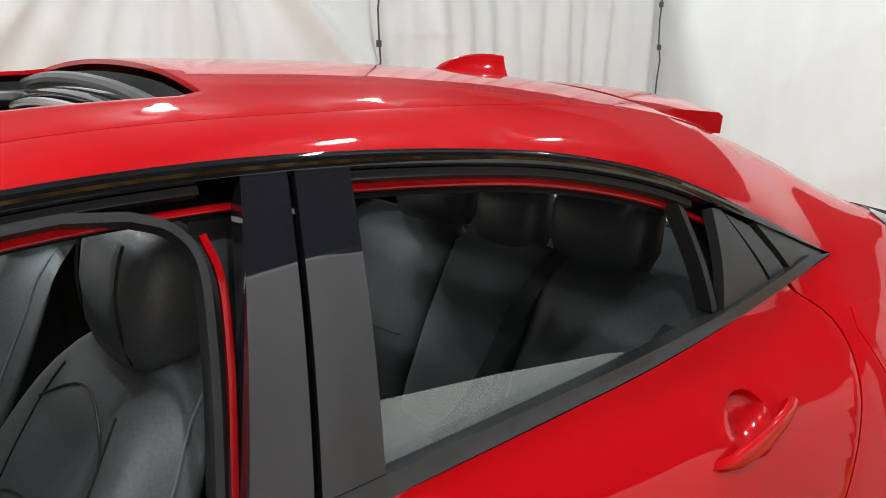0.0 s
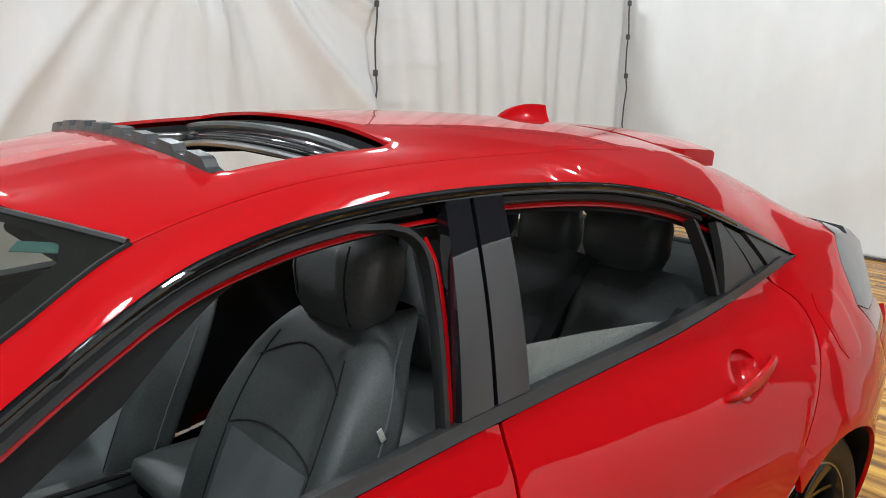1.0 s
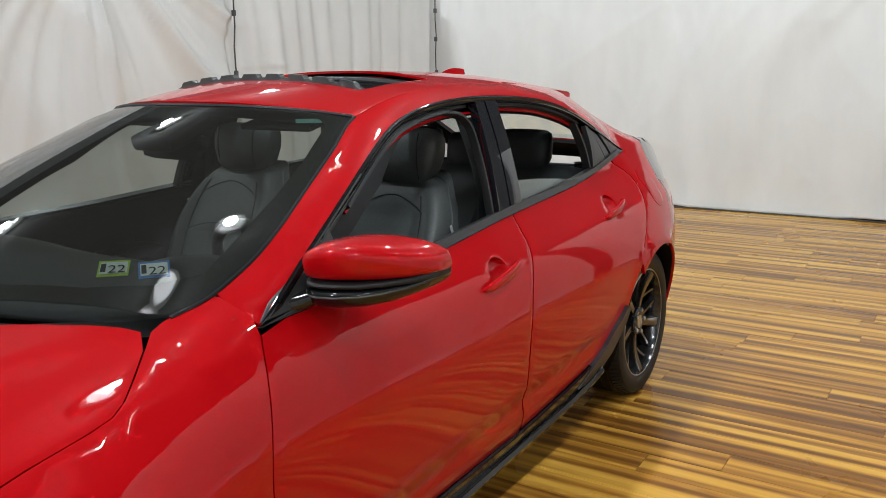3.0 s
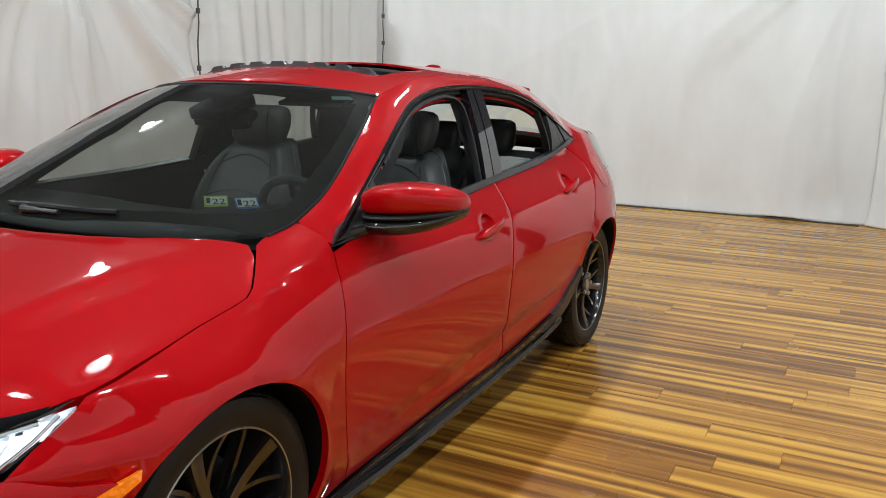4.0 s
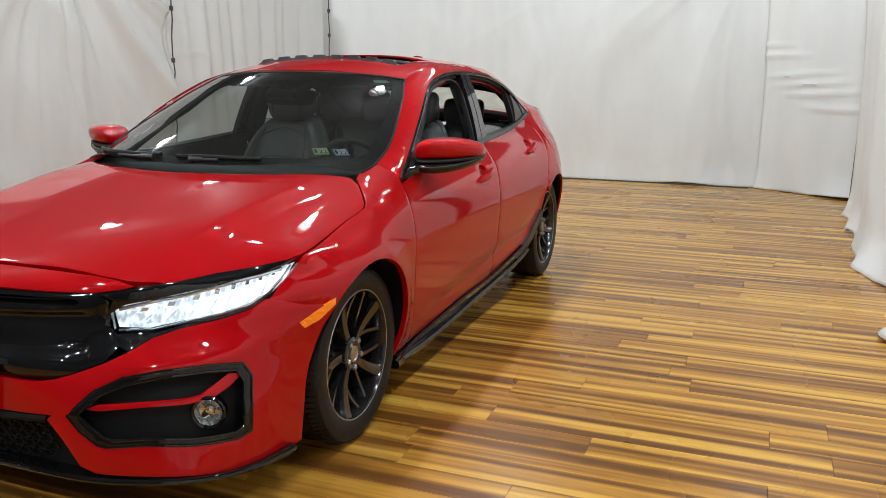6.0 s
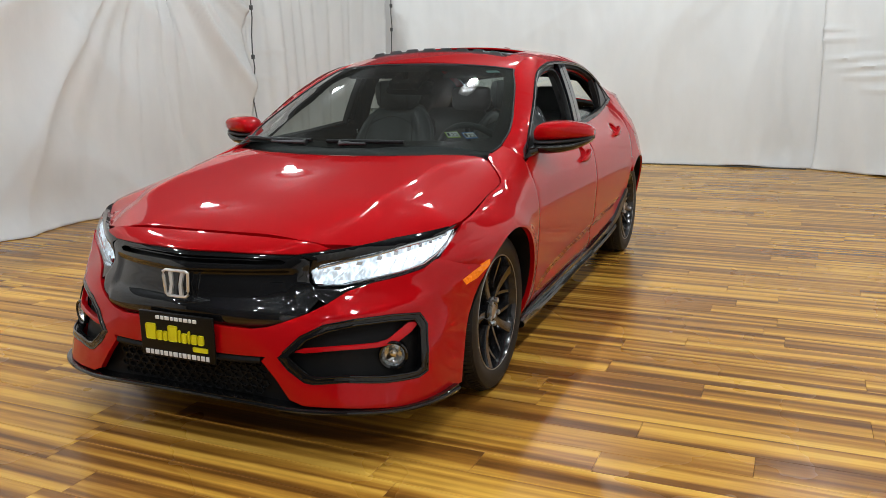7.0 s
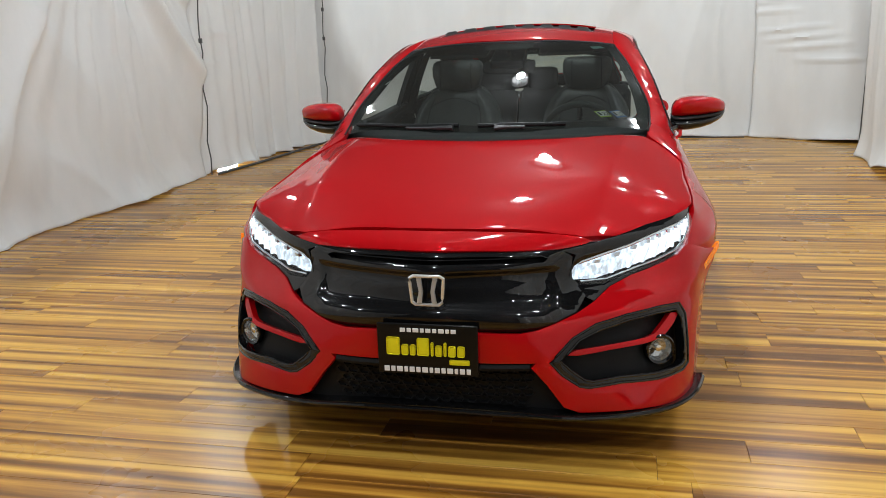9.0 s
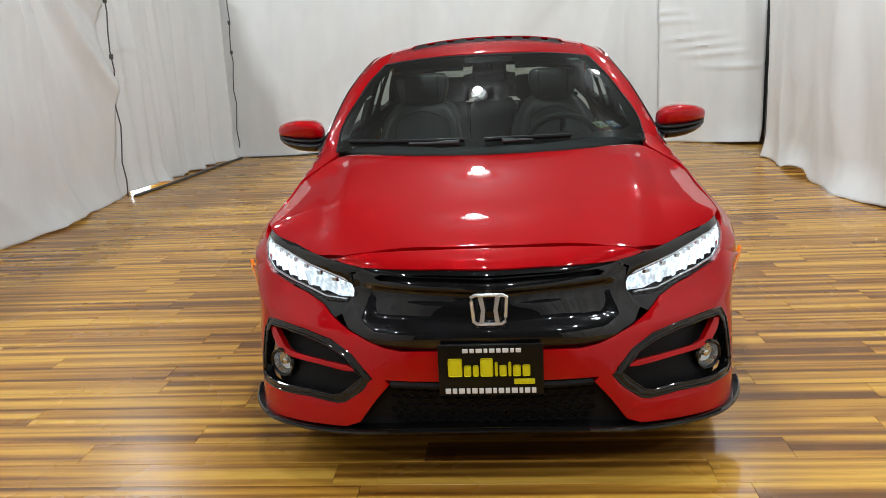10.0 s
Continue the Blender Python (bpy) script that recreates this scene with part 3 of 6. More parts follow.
curtain("curtain", (2.90, 6.06), (3.02, -7.6), 14.9, ((6.0, 0.06), (2.3, 0.04), (13.0, 0.02)), 0.08, "white fabric curtain in deep upright folds along the side", top=2.46, hem=0.06, drape=0.25, gaps=((1.25, 0.45, 0.06),))


def rope_seam(at, foot, marks, label):
    """The dark laced gap between two sheets, with its clips."""
    ob = thing("rope", label, "rope", (foot[0], foot[1], 0))
    inv = Matrix.Translation((-foot[0], -foot[1], 0))
    top = Vector((at[0], at[1], 2.55))
    base = Vector((foot[0], foot[1], 0.02))
    pts = [tuple(inv @ base.lerp(top, k / 14) + Vector((0.012 * math.sin(k * 2.1), 0.012 * math.cos(k * 1.7), 0))) for k in range(15)]
    tube("cord", pts, 0.007, DRAIN, ob, 8)
    for z in marks:
        p = inv @ base.lerp(top, z / 2.55)
        block("clip", (0.032, 0.032, 0.05), p, DRAIN, ob, 0.008)
    return ob


rope_seam((-3.70, 4.74), (-3.76, 4.74), (1.40, 1.93), "dark cord with black clips lacing two curtains together")
rope_seam((-3.42, 7.56), (-3.58, 7.86), (1.40, 1.78, 2.10), "dark cord with black clips in the curtain corner")
tube_ob = thing("rope", "thin dark cord hanging at the curtain's open edge", "rope", (2.93, 6.10, 0))
tube("cord", [(0, 0, 0.02), (0.01, 0.0, 0.7), (0.03, 0.01, 1.35), (0.07, 0.02, 2.0)], 0.012, DRAIN, tube_ob, 8)

# daylight from outside that leaks in below two hems
for gx, gy, face in ((-4.02, 5.62, -90), (3.18, 4.85, 90)):
    data = bpy.data.lights.new("daylight_gap", "AREA")
    data.shape, data.size, data.size_y, data.energy = "RECTANGLE", 0.50, 0.035, 3.5
    data.color = (0.93, 0.93, 1.0)
    gap = new("daylight_gap", data)
    gap.matrix_basis = pose(gx, gy, 0.024, 90, 0, face)

# dark cables along two hems
for pts, thick, words in (([(-3.74, 4.86), (-3.66, 5.6), (-3.60, 6.5), (-3.56, 7.2), (-3.50, 7.70)], 0.014, "dark cable lying along the pleated curtain's hem"),
                          ([(-3.40, 7.76), (-2.0, 7.80), (-0.4, 7.79), (1.0, 7.80), (2.0, 7.78)], 0.008, "thin dark cable lying along the backdrop curtain's hem")):
    cable = thing("cable", words, "cable", (*pts[0], 0))
    tube("cable_run", [(x - pts[0][0], y - pts[0][1], thick) for x, y in spline(pts, 8)], thick, DRAIN, cable, 8)

lamp_proto = None
for lx, ly in LAMPS:
    data = bpy.data.lights.new("ceiling_lamp_light", "POINT")
    data.shadow_soft_size, data.energy = 0.072, LAMP_W
    data.color = (0.89, 0.965, 1.0)
    lamp = new("ceiling_lamp_light", data)
    lamp.location = (lx, ly, CEILING - 0.20)
    if lamp_proto is None:
        lamp_proto = thing("ceiling_lamp", "round white ceiling lamp, switched on", "lamp", (lx, ly, CEILING), "studio ceiling lamps")
        lathe("housing", ((0.0, -0.001), (0.16, -0.001), (0.16, -0.085), (0.145, -0.10), (0.132, -0.10), (0.132, -0.06), (0.0, -0.06)), (0, 0, 0), WHITE, lamp_proto, 32, "z")
    else:
        copy_thing(lamp_proto, Matrix.Translation((lx, ly, CEILING)))


# ---- the car ----
car = thing("car", "glossy red five-door hatchback with open windows and black alloy wheels", "car")
WINDOW_TOP = spline(((0.49, 0.890), (0.614, 0.964), (0.788, 1.062), (0.924, 1.137), (1.04, 1.195), (1.15, 1.243), (1.25, 1.272), (1.38, 1.296), (1.55, 1.309), (1.75, 1.311), (1.95, 1.302), (2.12, 1.284), (2.30, 1.247), (2.45, 1.199), (2.62, 1.131), (2.825, 1.046)), 4)
BELT = spline(((0.485, 0.884), (0.80, 0.893), (1.16, 0.907), (1.50, 0.930), (1.66, 0.940), (1.85, 0.948), (2.05, 0.956), (2.25, 0.966), (2.44, 0.982), (2.58, 1.003), (2.66, 1.017), (2.825, 1.046)), 4)
DITCH = [(y, ditch_z(y)) for y in np.arange(0.47, 2.55, 0.04)] + [(2.76, 1.245), (3.0, 1.165), (3.11, 1.10)]
FRONT_SEAM = spline(((0.485, 0.884), (0.461, 0.834), (0.430, 0.76), (0.402, 0.65), (0.405, 0.54), (0.435, 0.40), (0.50, 0.25), (0.52, 0.204)), 4)
MID_SEAM = spline(((1.658, 0.938), (1.632, 0.845), (1.575, 0.765), (1.530, 0.685), (1.515, 0.57), (1.528, 0.41), (1.56, 0.253)), 4)
REAR_SEAM = spline(((2.66, 1.015), (2.72, 0.955), (2.70, 0.88), (2.62, 0.79), (2.50, 0.695)), 4)
SILL = [(0.44, 0.178), (0.52, 0.188), (0.67, 0.204), (1.10, 0.233), (1.56, 0.254), (1.68, 0.268), (2.0, 0.315), (2.25, 0.360)]


def cut(line, y0, y1):
    return [p for p in line if y0 - 1e-6 <= p[0] <= y1 + 1e-6]


def arch(yc, r, a0, a1, n=22, zc=0.322, fore=1.0):
    """A wheel arch; fore stretches its front half."""
    return [(yc + r * (1.0 if math.cos(radians(a0 + (a1 - a0) * i / n)) > 0 else fore) * math.cos(radians(a0 + (a1 - a0) * i / n)), zc + r * math.sin(radians(a0 + (a1 - a0) * i / n))) for i in range(n + 1)]


def beside(line, d):
    """The line moved d to its lower side."""
    out = []
    for i, p in enumerate(line):
        a, c = Vector(line[max(0, i - 1)]), Vector(line[min(len(line) - 1, i + 1)])
        t = (c - a).normalized()
        out.append((p[0] + t.y * d, p[1] - t.x * d))
    return out


def oval(y, z, a, b, turn=0.0, n=20):
    c, s_ = math.cos(radians(turn)), math.sin(radians(turn))
    return [(y + a * math.cos(2 * math.pi * i / n) * c - b * math.sin(2 * math.pi * i / n) * s_, z + a * math.cos(2 * math.pi * i / n) * s_ + b * math.sin(2 * math.pi * i / n) * c) for i in range(n)]


def handle(y, z, door, s):
    """A pull handle over its cup."""
    rows = []
    for k, dp in ((1.0, 0.0), (0.97, 0.006), (0.85, 0.018), (0.6, 0.027), (0.3, 0.031), (0.02, 0.032)):
        row = []
        for yy, zz in oval(y, z, 0.056 * k, 0.038 * k, 14) + [oval(y, z, 0.056 * k, 0.038 * k, 14)[0]]:
            p = side(yy, zz)
            row.append((s * (p.x - dp), p.y, p.z))
        rows.append(row)
    sheet("handle_cup", rows, PAINT, door)
    st = []
    for k in np.linspace(0, 1, 15):
        yy = y - 0.115 + 0.235 * k
        zz = z - 0.008 + 0.034 * (k - 0.5)
        p = side(yy, zz)
        off = 0.003 + 0.022 * math.sin(math.pi * min(1, max(0, k)) ** 1.0) ** 0.55
        th = 0.004 + 0.0150 * math.sin(math.pi * k) ** 0.4 * (1.0 if k > 0.1 else 0.8)
        st.append(((s * (p.x + off), p.y, p.z), (s * 0.010, 0, 0.002), (0, 0.002, th), 2.4))
    rings("door_handle", st, PAINT, door, 14, 2.4, "red pull handle")


for s in (1, -1):
    # fender: headlamp tip, bonnet seam, cowl, pillar foot, door seam, sill, wheel arch, bumper seam
    fender = ([(-0.33, 0.748), (-0.26, 0.757), (-0.148, 0.778), (-0.026, 0.800), (0.084, 0.818), (0.13, 0.828), (0.165, 0.842), (0.21, 0.862), (0.27, 0.888)]
              + [(y, ditch_z(y) + 0.001) for y in (0.31, 0.34, 0.37, 0.40, 0.43, 0.455)] + [(0.468, 0.941), (0.474, 0.922), (0.483, 0.905)] + FRONT_SEAM[1:] + [(0.44, 0.190), (0.345, 0.20)] + arch(-0.015, 0.352, -18, 142, fore=1.08)
              + [(-0.36, 0.597), (-0.44, 0.607), (-0.515, 0.618), (-0.46, 0.66), (-0.40, 0.70), (-0.36, 0.727)])
    panel("front_fender", fender, side, PAINT, car, 0.028, flip=s, lip=0.02)
    door_f = cut(BELT, 0.489, 1.652) + [(p[0] - 0.004, p[1]) for p in MID_SEAM] + [(1.10, 0.239), (0.67, 0.210), (0.525, 0.202)] + [(p[0] + 0.004, p[1]) for p in reversed(FRONT_SEAM[1:-1])]
    fdoor = panel("front_door", door_f, side, PAINT, car, 0.03, flip=s, lip=0.02, holes=[oval(1.400, 0.815, 0.056, 0.038, 14)], fine=0.02)
    handle(1.400, 0.815, fdoor, s)
    door_r = (cut(BELT, 1.664, 2.655) + [(p[0] - 0.003, p[1]) for p in REAR_SEAM] + arch(2.70, 0.392, 117, 170, 10)
              + [(2.25, 0.364), (2.0, 0.321), (1.68, 0.274), (1.568, 0.260)] + [(p[0] + 0.004, p[1]) for p in reversed(MID_SEAM[:-1])])
    rdoor = panel("rear_door", door_r, side, PAINT, car, 0.03, flip=s, lip=0.02, holes=[oval(2.375, 0.872, 0.056, 0.038, 14)], fine=0.02)
    handle(2.375, 0.872, rdoor, s)
    # the side frame: front pillar, roof rail and rear quarter in one
    frame_line = ([(0.475, 0.905)] + WINDOW_TOP + [(2.67, 1.018)] + [(p[0] + 0.003, p[1]) for p in REAR_SEAM[1:]] + [(2.46, 0.665)]
                  + arch(2.70, 0.352, 130, -8, 22) + [(3.16, 0.30), (3.30, 0.42), (3.22, 0.66), (3.10, 0.80), (2.98, 0.905), (3.03, 1.0), (3.11, 1.09)] + list(reversed(DITCH[:-1])))
    panel("side_frame", frame_line, side, PAINT, car, 0.03, flip=s, lip=0.015, soft=0.034)
    # black window surround
    inner_top = beside(WINDOW_TOP, 0.017)
    band = WINDOW_TOP + list(reversed(inner_top[2:-8]))
    tube("trim_bead", [(s * (side(y, z).x + 0.001), y, z) for y, z in beside(WINDOW_TOP, 0.007)[2:-6]], 0.0060, BLACK, car, 8)
    panel("window_trim", band, side, BLACK, car, 0.02, flip=s, sink=-0.003, lip=0.018, label="gloss black window trim")
    strip = [(y, z + 0.001) for y, z in BELT] + [(y, z + 0.026) for y, z in reversed(BELT[3:-2])]
    panel("belt_trim", strip, side, SATIN, car, 0.02, flip=s, sink=-0.004, lip=0.03, label="satin black belt moulding")
    # centre pillar covers and the quarter pane
    panel("pillar_cover", [(1.575, 0.960), (1.650, 0.964), (1.695, 1.297), (1.641, 1.298)], side, PILLAR, fdoor, 0.02, flip=s, sink=-0.001, lip=0.03)
    panel("pillar_cover", [(1.660, 0.965), (1.742, 0.970), (1.773, 1.297), (1.704, 1.297)], side, PILLAR, rdoor, 0.02, flip=s, sink=-0.001, lip=0.03)
    panel("quarter_trim", [(2.445, 1.178), (2.452, 1.01), (2.60, 1.028), (2.47, 1.172)], side, SATIN, rdoor, 0.02, flip=s, sink=0.003, lip=0.02)
    panel("quarter_pane", [(2.485, 1.165), (2.612, 1.031), (2.66, 1.042), (2.555, 1.136)], side, SATIN, rdoor, 0.02, flip=s, sink=0.006, lip=0.02)
    panel("quarter_trim", [(2.57, 1.138), (2.672, 1.044), (2.80, 1.053)], side, SATIN, car, 0.02, flip=s, sink=0.002, lip=0.02)
    # lowered glass showing above the rear belt
    panel("window_glass", [(1.735, 0.962), (1.735, 1.044), (1.95, 1.026), (2.175, 0.999), (2.22, 0.990), (2.05, 0.972)], side, HAZED, rdoor, 0.04, flip=s, sink=0.030, lip=0.0)
    panel("sail_panel", [(0.488, 0.893), (0.535, 0.925), (0.64, 0.973), (0.770, 1.045), (0.775, 0.913), (0.60, 0.900)], side, SATIN, fdoor, 0.02, flip=s, sink=-0.002, lip=0.02)
    panel("window_seal", beside(WINDOW_TOP, 0.018)[6:34] + list(reversed(beside(WINDOW_TOP, 0.026)[6:34])), side, SEAL, fdoor, 0.02, flip=s, sink=0.012, lip=0.02)
    # inner edge of the body in the door openings
    run = beside(WINDOW_TOP, 0.025)[10:31] + spline([(1.525, 1.274), (1.566, 1.258), (1.588, 1.220), (1.582, 1.14), (1.566, 1.03), (1.554, 0.95)], 4)
    panel("door_frame", run + list(reversed(beside(run, 0.009))), side, SEAL, fdoor, 0.02, flip=s, sink=0.008, lip=0.025, fine=0.012)
    run = beside(spline([(1.604, 1.250), (1.614, 1.205), (1.607, 1.13), (1.591, 1.03), (1.578, 0.945)], 5), 0.004)
    panel("pillar_edge", run + list(reversed(beside(run, 0.008))), side, PAINT if s > 0 else DASH, car, 0.02, flip=s, sink=0.022, lip=0.006, fine=0.012)
    panel("window_seal", beside(WINDOW_TOP, 0.018)[36:52] + list(reversed(beside(WINDOW_TOP, 0.028)[36:52])), side, SEAL, rdoor, 0.02, flip=s, sink=0.012, lip=0.02)
    panel("rail_edge", beside(WINDOW_TOP, 0.034)[10:36] + list(reversed(beside(WINDOW_TOP, 0.041)[10:36])), side, PAINT if s > 0 else DASH, car, 0.02, flip=s, sink=0.030, lip=0.008)
    panel("rail_edge", beside(WINDOW_TOP, 0.028)[36:54] + list(reversed(beside(WINDOW_TOP, 0.036)[36:54])), side, PAINT if s > 0 else DASH, car, 0.02, flip=s, sink=0.032, lip=0.008)
    panel("pillar_edge", [(2.36, 1.195), (2.375, 1.185), (2.44, 1.01), (2.425, 1.01)], side, SEAL, rdoor, 0.02, flip=s, sink=0.008, lip=0.03)
    # sill skirt
    lo = [(2.20, 0.272), (2.06, 0.238), (1.80, 0.194), (1.2, 0.152), (0.75, 0.138), (0.44, 0.134)]
    skirt = [(0.40, 0.180)] + SILL + lo
    panel("sill_skirt", [(y, z - 0.002) for y, z in skirt], side, BLACK, car, 0.03, flip=s, sink=-0.012, lip=0.05, label="gloss black side skirt")
    panel("skirt_fin", [(1.98, 0.262), (2.12, 0.262), (2.24, 0.330), (2.312, 0.415), (2.338, 0.480), (2.322, 0.498), (2.272, 0.452), (2.17, 0.378), (2.05, 0.318)], side, SATIN, car, 0.02, flip=s, sink=-0.016, lip=0.03, label="satin black fin before the rear wheel")
    blade = spline([(0.36, 0.156), (0.75, 0.146), (1.2, 0.160), (1.8, 0.200), (2.06, 0.244), (2.16, 0.279)], 5)
    tube("skirt_blade", [(s * (side(y, max(z, 0.17)).x + 0.014), y, z) for y, z in blade], 0.019, BLACK, car, 8, "gloss black skirt edge")
    # wheel housings
    for yc in (0.0, 2.7):
        bm = bmesh.new()
        ring = [(yc - 0.01 + 0.352 * math.cos(t), 0.322 + 0.352 * math.sin(t)) for t in np.linspace(-0.35, math.pi + 0.35, 30)]
        a = [bm.verts.new((s * min(0.872, side(y, z).x - 0.012), y, z)) for y, z in ring]
        b = [bm.verts.new((s * 0.52, v.co.y, v.co.z)) for v in a]
        for i in range(29):
            bm.faces.new((a[i], a[i + 1], b[i + 1], b[i]))
        bm.faces.new(b)
        part("wheel_housing", bm, PLASTIC, car)
    # fuel flap on one side, tail lamp on both
    if s == 1:
        panel("fuel_flap", [(2.765, 0.935), (2.785, 0.965), (2.88, 0.968), (2.90, 0.95), (2.895, 0.83), (2.87, 0.805), (2.80, 0.82), (2.775, 0.85)], side, PAINT, car, 0.02, flip=s, sink=-0.0015, lip=0.006)
    panel("tail_lamp", [(3.11, 1.088), (3.034, 1.0), (2.986, 0.91), (3.06, 0.885), (3.16, 0.90), (3.30, 1.02), (3.20, 1.085)], side, SMOKED, car, 0.02, flip=s, lip=0.03, label="smoked tail lamp lens")
    panel("tail_lamp_red", [(2.99, 0.905), (3.10, 0.80), (3.24, 0.82), (3.18, 0.89), (3.06, 0.882)], side, REDLENS, car, 0.02, flip=s, lip=0.03, label="red tail lamp lens")
    panel("rear_bumper", [(3.14, 0.29), (3.20, 0.18), (3.55, 0.20), (3.60, 0.60), (3.40, 0.82), (3.25, 0.80), (3.11, 0.795), (3.23, 0.66), (3.31, 0.42)], side, PAINT, car, 0.03, flip=s, lip=0.02)
    panel("rear_spat", [(3.05, 0.22), (3.12, 0.17), (3.5, 0.17), (3.54, 0.24), (3.15, 0.30)], side, SATIN, car, 0.03, flip=s, sink=-0.012, lip=0.03)

# roof with its sliding-panel opening, the pillar mouldings, the hatch
hole = [(-0.375, 1.325), (-0.2, 1.305), (0.0, 1.30), (0.2, 1.305), (0.375, 1.325), (0.392, 1.36), (0.392, 1.66), (0.375, 1.695), (0.2, 1.708), (-0.2, 1.708), (-0.375, 1.695), (-0.392, 1.66), (-0.392, 1.36)]
lead = [(0.497 * k, 0.985 + 0.165 * k * k) for k in np.linspace(-1, 1, 13)]
roof_line = [(0.0015 - ditch_x(1.15), 1.15)] + lead[1:-1] + [(ditch_x(1.15) - 0.0015, 1.15)] + [(ditch_x(y) - 0.0015, y) for y in np.arange(1.19, 2.56, 0.04)] + [(0.464, 2.66), (0.40, 2.68), (0, 2.70), (-0.40, 2.68), (-0.464, 2.66)] + [(0.0015 - ditch_x(y), y) for y in np.arange(2.55, 1.18, -0.04)]
panel("roof", roof_line, roof, PAINT, car, 0.03, holes=[hole], lip=0.008, soft=0.04)
for s in (1, -1):
    tube("pillar_moulding", [(s * (ditch_x(y) - 0.010), y, ditch_z(y) - 0.012) for y in np.linspace(0.50, 1.13, 22)], 0.0085, PLASTIC, car, 8)


def hatch(x, y):
    k = min(1.2, abs(x) / 0.52)
    z = curve((2.60, 1.340), (2.85, 1.262), (3.1, 1.165), (3.3, 1.085), (3.45, 1.02), (3.58, 0.92))(y)
    return Vector((x, y, z - 0.07 * k ** 2.4))


panel("tailgate", [(-0.455, 2.665), (0, 2.70), (0.455, 2.665), (0.47, 3.05), (0.52, 3.3), (0.52, 3.55), (-0.52, 3.55), (-0.52, 3.3), (-0.47, 3.05)], hatch, PAINT, car, 0.04,
      holes=[[(-0.40, 2.93), (0.40, 2.93), (0.43, 3.40), (-0.43, 3.40)]], lip=0.006)
panel("tailgate_lining", [(-0.45, 2.70), (0.45, 2.70), (0.465, 3.05), (0.51, 3.3), (0.51, 3.53), (-0.51, 3.53), (-0.51, 3.3), (-0.465, 3.05)], hatch, CARPET, car, 0.04,
      holes=[[(-0.395, 2.935), (0.395, 2.935), (0.425, 3.395), (-0.425, 3.395)]], lip=0.02, sink=0.008)
panel("rear_glass", [(-0.405, 2.92), (0.405, 2.92), (0.435, 3.405), (-0.435, 3.405)], hatch, GLASS, car, 0.05, lip=0.0, sink=0.004)
bm = bmesh.new()
prof = [(2.60, 1.352), (2.72, 1.345), (2.82, 1.336), (2.835, 1.328), (2.83, 1.292), (2.74, 1.300), (2.62, 1.325)]
rows = []
for x in np.linspace(-0.405, 0.405, 23):
    k = abs(x) / 0.405
    rows.append([bm.verts.new((x, y - 0.03 * k * k, z - 0.032 * k ** 2.2 - (0.004 * k ** 6))) for y, z in prof])
for a, b in zip(rows, rows[1:]):
    for i in range(len(prof)):
        j = (i + 1) % len(prof)
        bm.faces.new((a[i], a[j], b[j], b[i]))
bm.faces.new(rows[0])
bm.faces.new(list(reversed(rows[-1])))
bmesh.ops.recalc_face_normals(bm, faces=bm.faces)
part("roof_spoiler", bm, PAINT, car, "red roof spoiler", sharp=30)

# aerial fin: a blade that rises to an upright back edge
bm = bmesh.new()
cols = []
for k in np.linspace(0, 1, 11):
    y = 2.360 + 0.185 * k
    h = 0.004 + 0.050 * (k * (2 - k)) ** 0.75
    w = 0.006 + 0.026 * math.sin(min(1, k * 1.15) * math.pi / 2)
    z0 = roof_z(y) - 0.006
    top = 0.0035 + 0.003 * k
    cols.append([bm.verts.new((x, y + (0.004 * (zz / h) if k > 0.99 else 0), z0 + zz)) for x, zz in ((-w, 0), (-w * 0.72, 0.22 * h), (-w * 0.42, 0.55 * h), (-top, 0.96 * h), (0, h), (top, 0.96 * h), (w * 0.42, 0.55 * h), (w * 0.72, 0.22 * h), (w, 0))])
for p, q in zip(cols, cols[1:]):
    for i in range(8):
        bm.faces.new((p[i], p[i + 1], q[i + 1], q[i]))
bm.faces.new(cols[0])
bm.faces.new(cols[-1])
bmesh.ops.recalc_face_normals(bm, faces=bm.faces)
part("aerial_fin", bm, PAINT, car, "red shark-fin aerial", sharp=40)

# sunroof: well, rails, glass slid back, folded wind deflector
bm = bmesh.new()
ring = smooth_line(hole, 0.05)
up = [bm.verts.new((x * 1.015, y, roof(x, y).z - 0.02)) for x, y in ring]
dn = [bm.verts.new((x * 1.015, y, 1.295)) for x, y in ring]
for i in range(len(ring)):
    j = (i + 1) % len(ring)
    bm.faces.new((up[i], up[j], dn[j], dn[i]))
part("sunroof_well", bm, SEAL, car)
rear_glass_rows = [[(x, y, roof(x, y).z - d) for x in np.linspace(-0.36, 0.36, 13)] for y, d in ((1.640, 0.060), (1.645, 0.046), (1.70, 0.044), (1.95, 0.048))]
sheet("sunroof_glass", rear_glass_rows, PILLAR, car, "dark sunroof glass slid open", 0.006)
tube("sunroof_rail", [(x, 1.655, roof(x, 1.65).z - 0.028) for x in np.linspace(-0.36, 0.36, 12)], 0.010, SATIN, car, 8)
tube("sunroof_rail", [(x, 1.630, roof(x, 1.65).z - 0.070) for x in np.linspace(-0.36, 0.36, 12)], 0.008, SILVER, car, 8)
for s in (1, -1):
    block("sunroof_rail", (0.03, 0.36, 0.02), (s * 0.375, 1.50, 1.318), SILVER, car, 0.005)
bm = bmesh.new()
teeth = 97
lowr = []
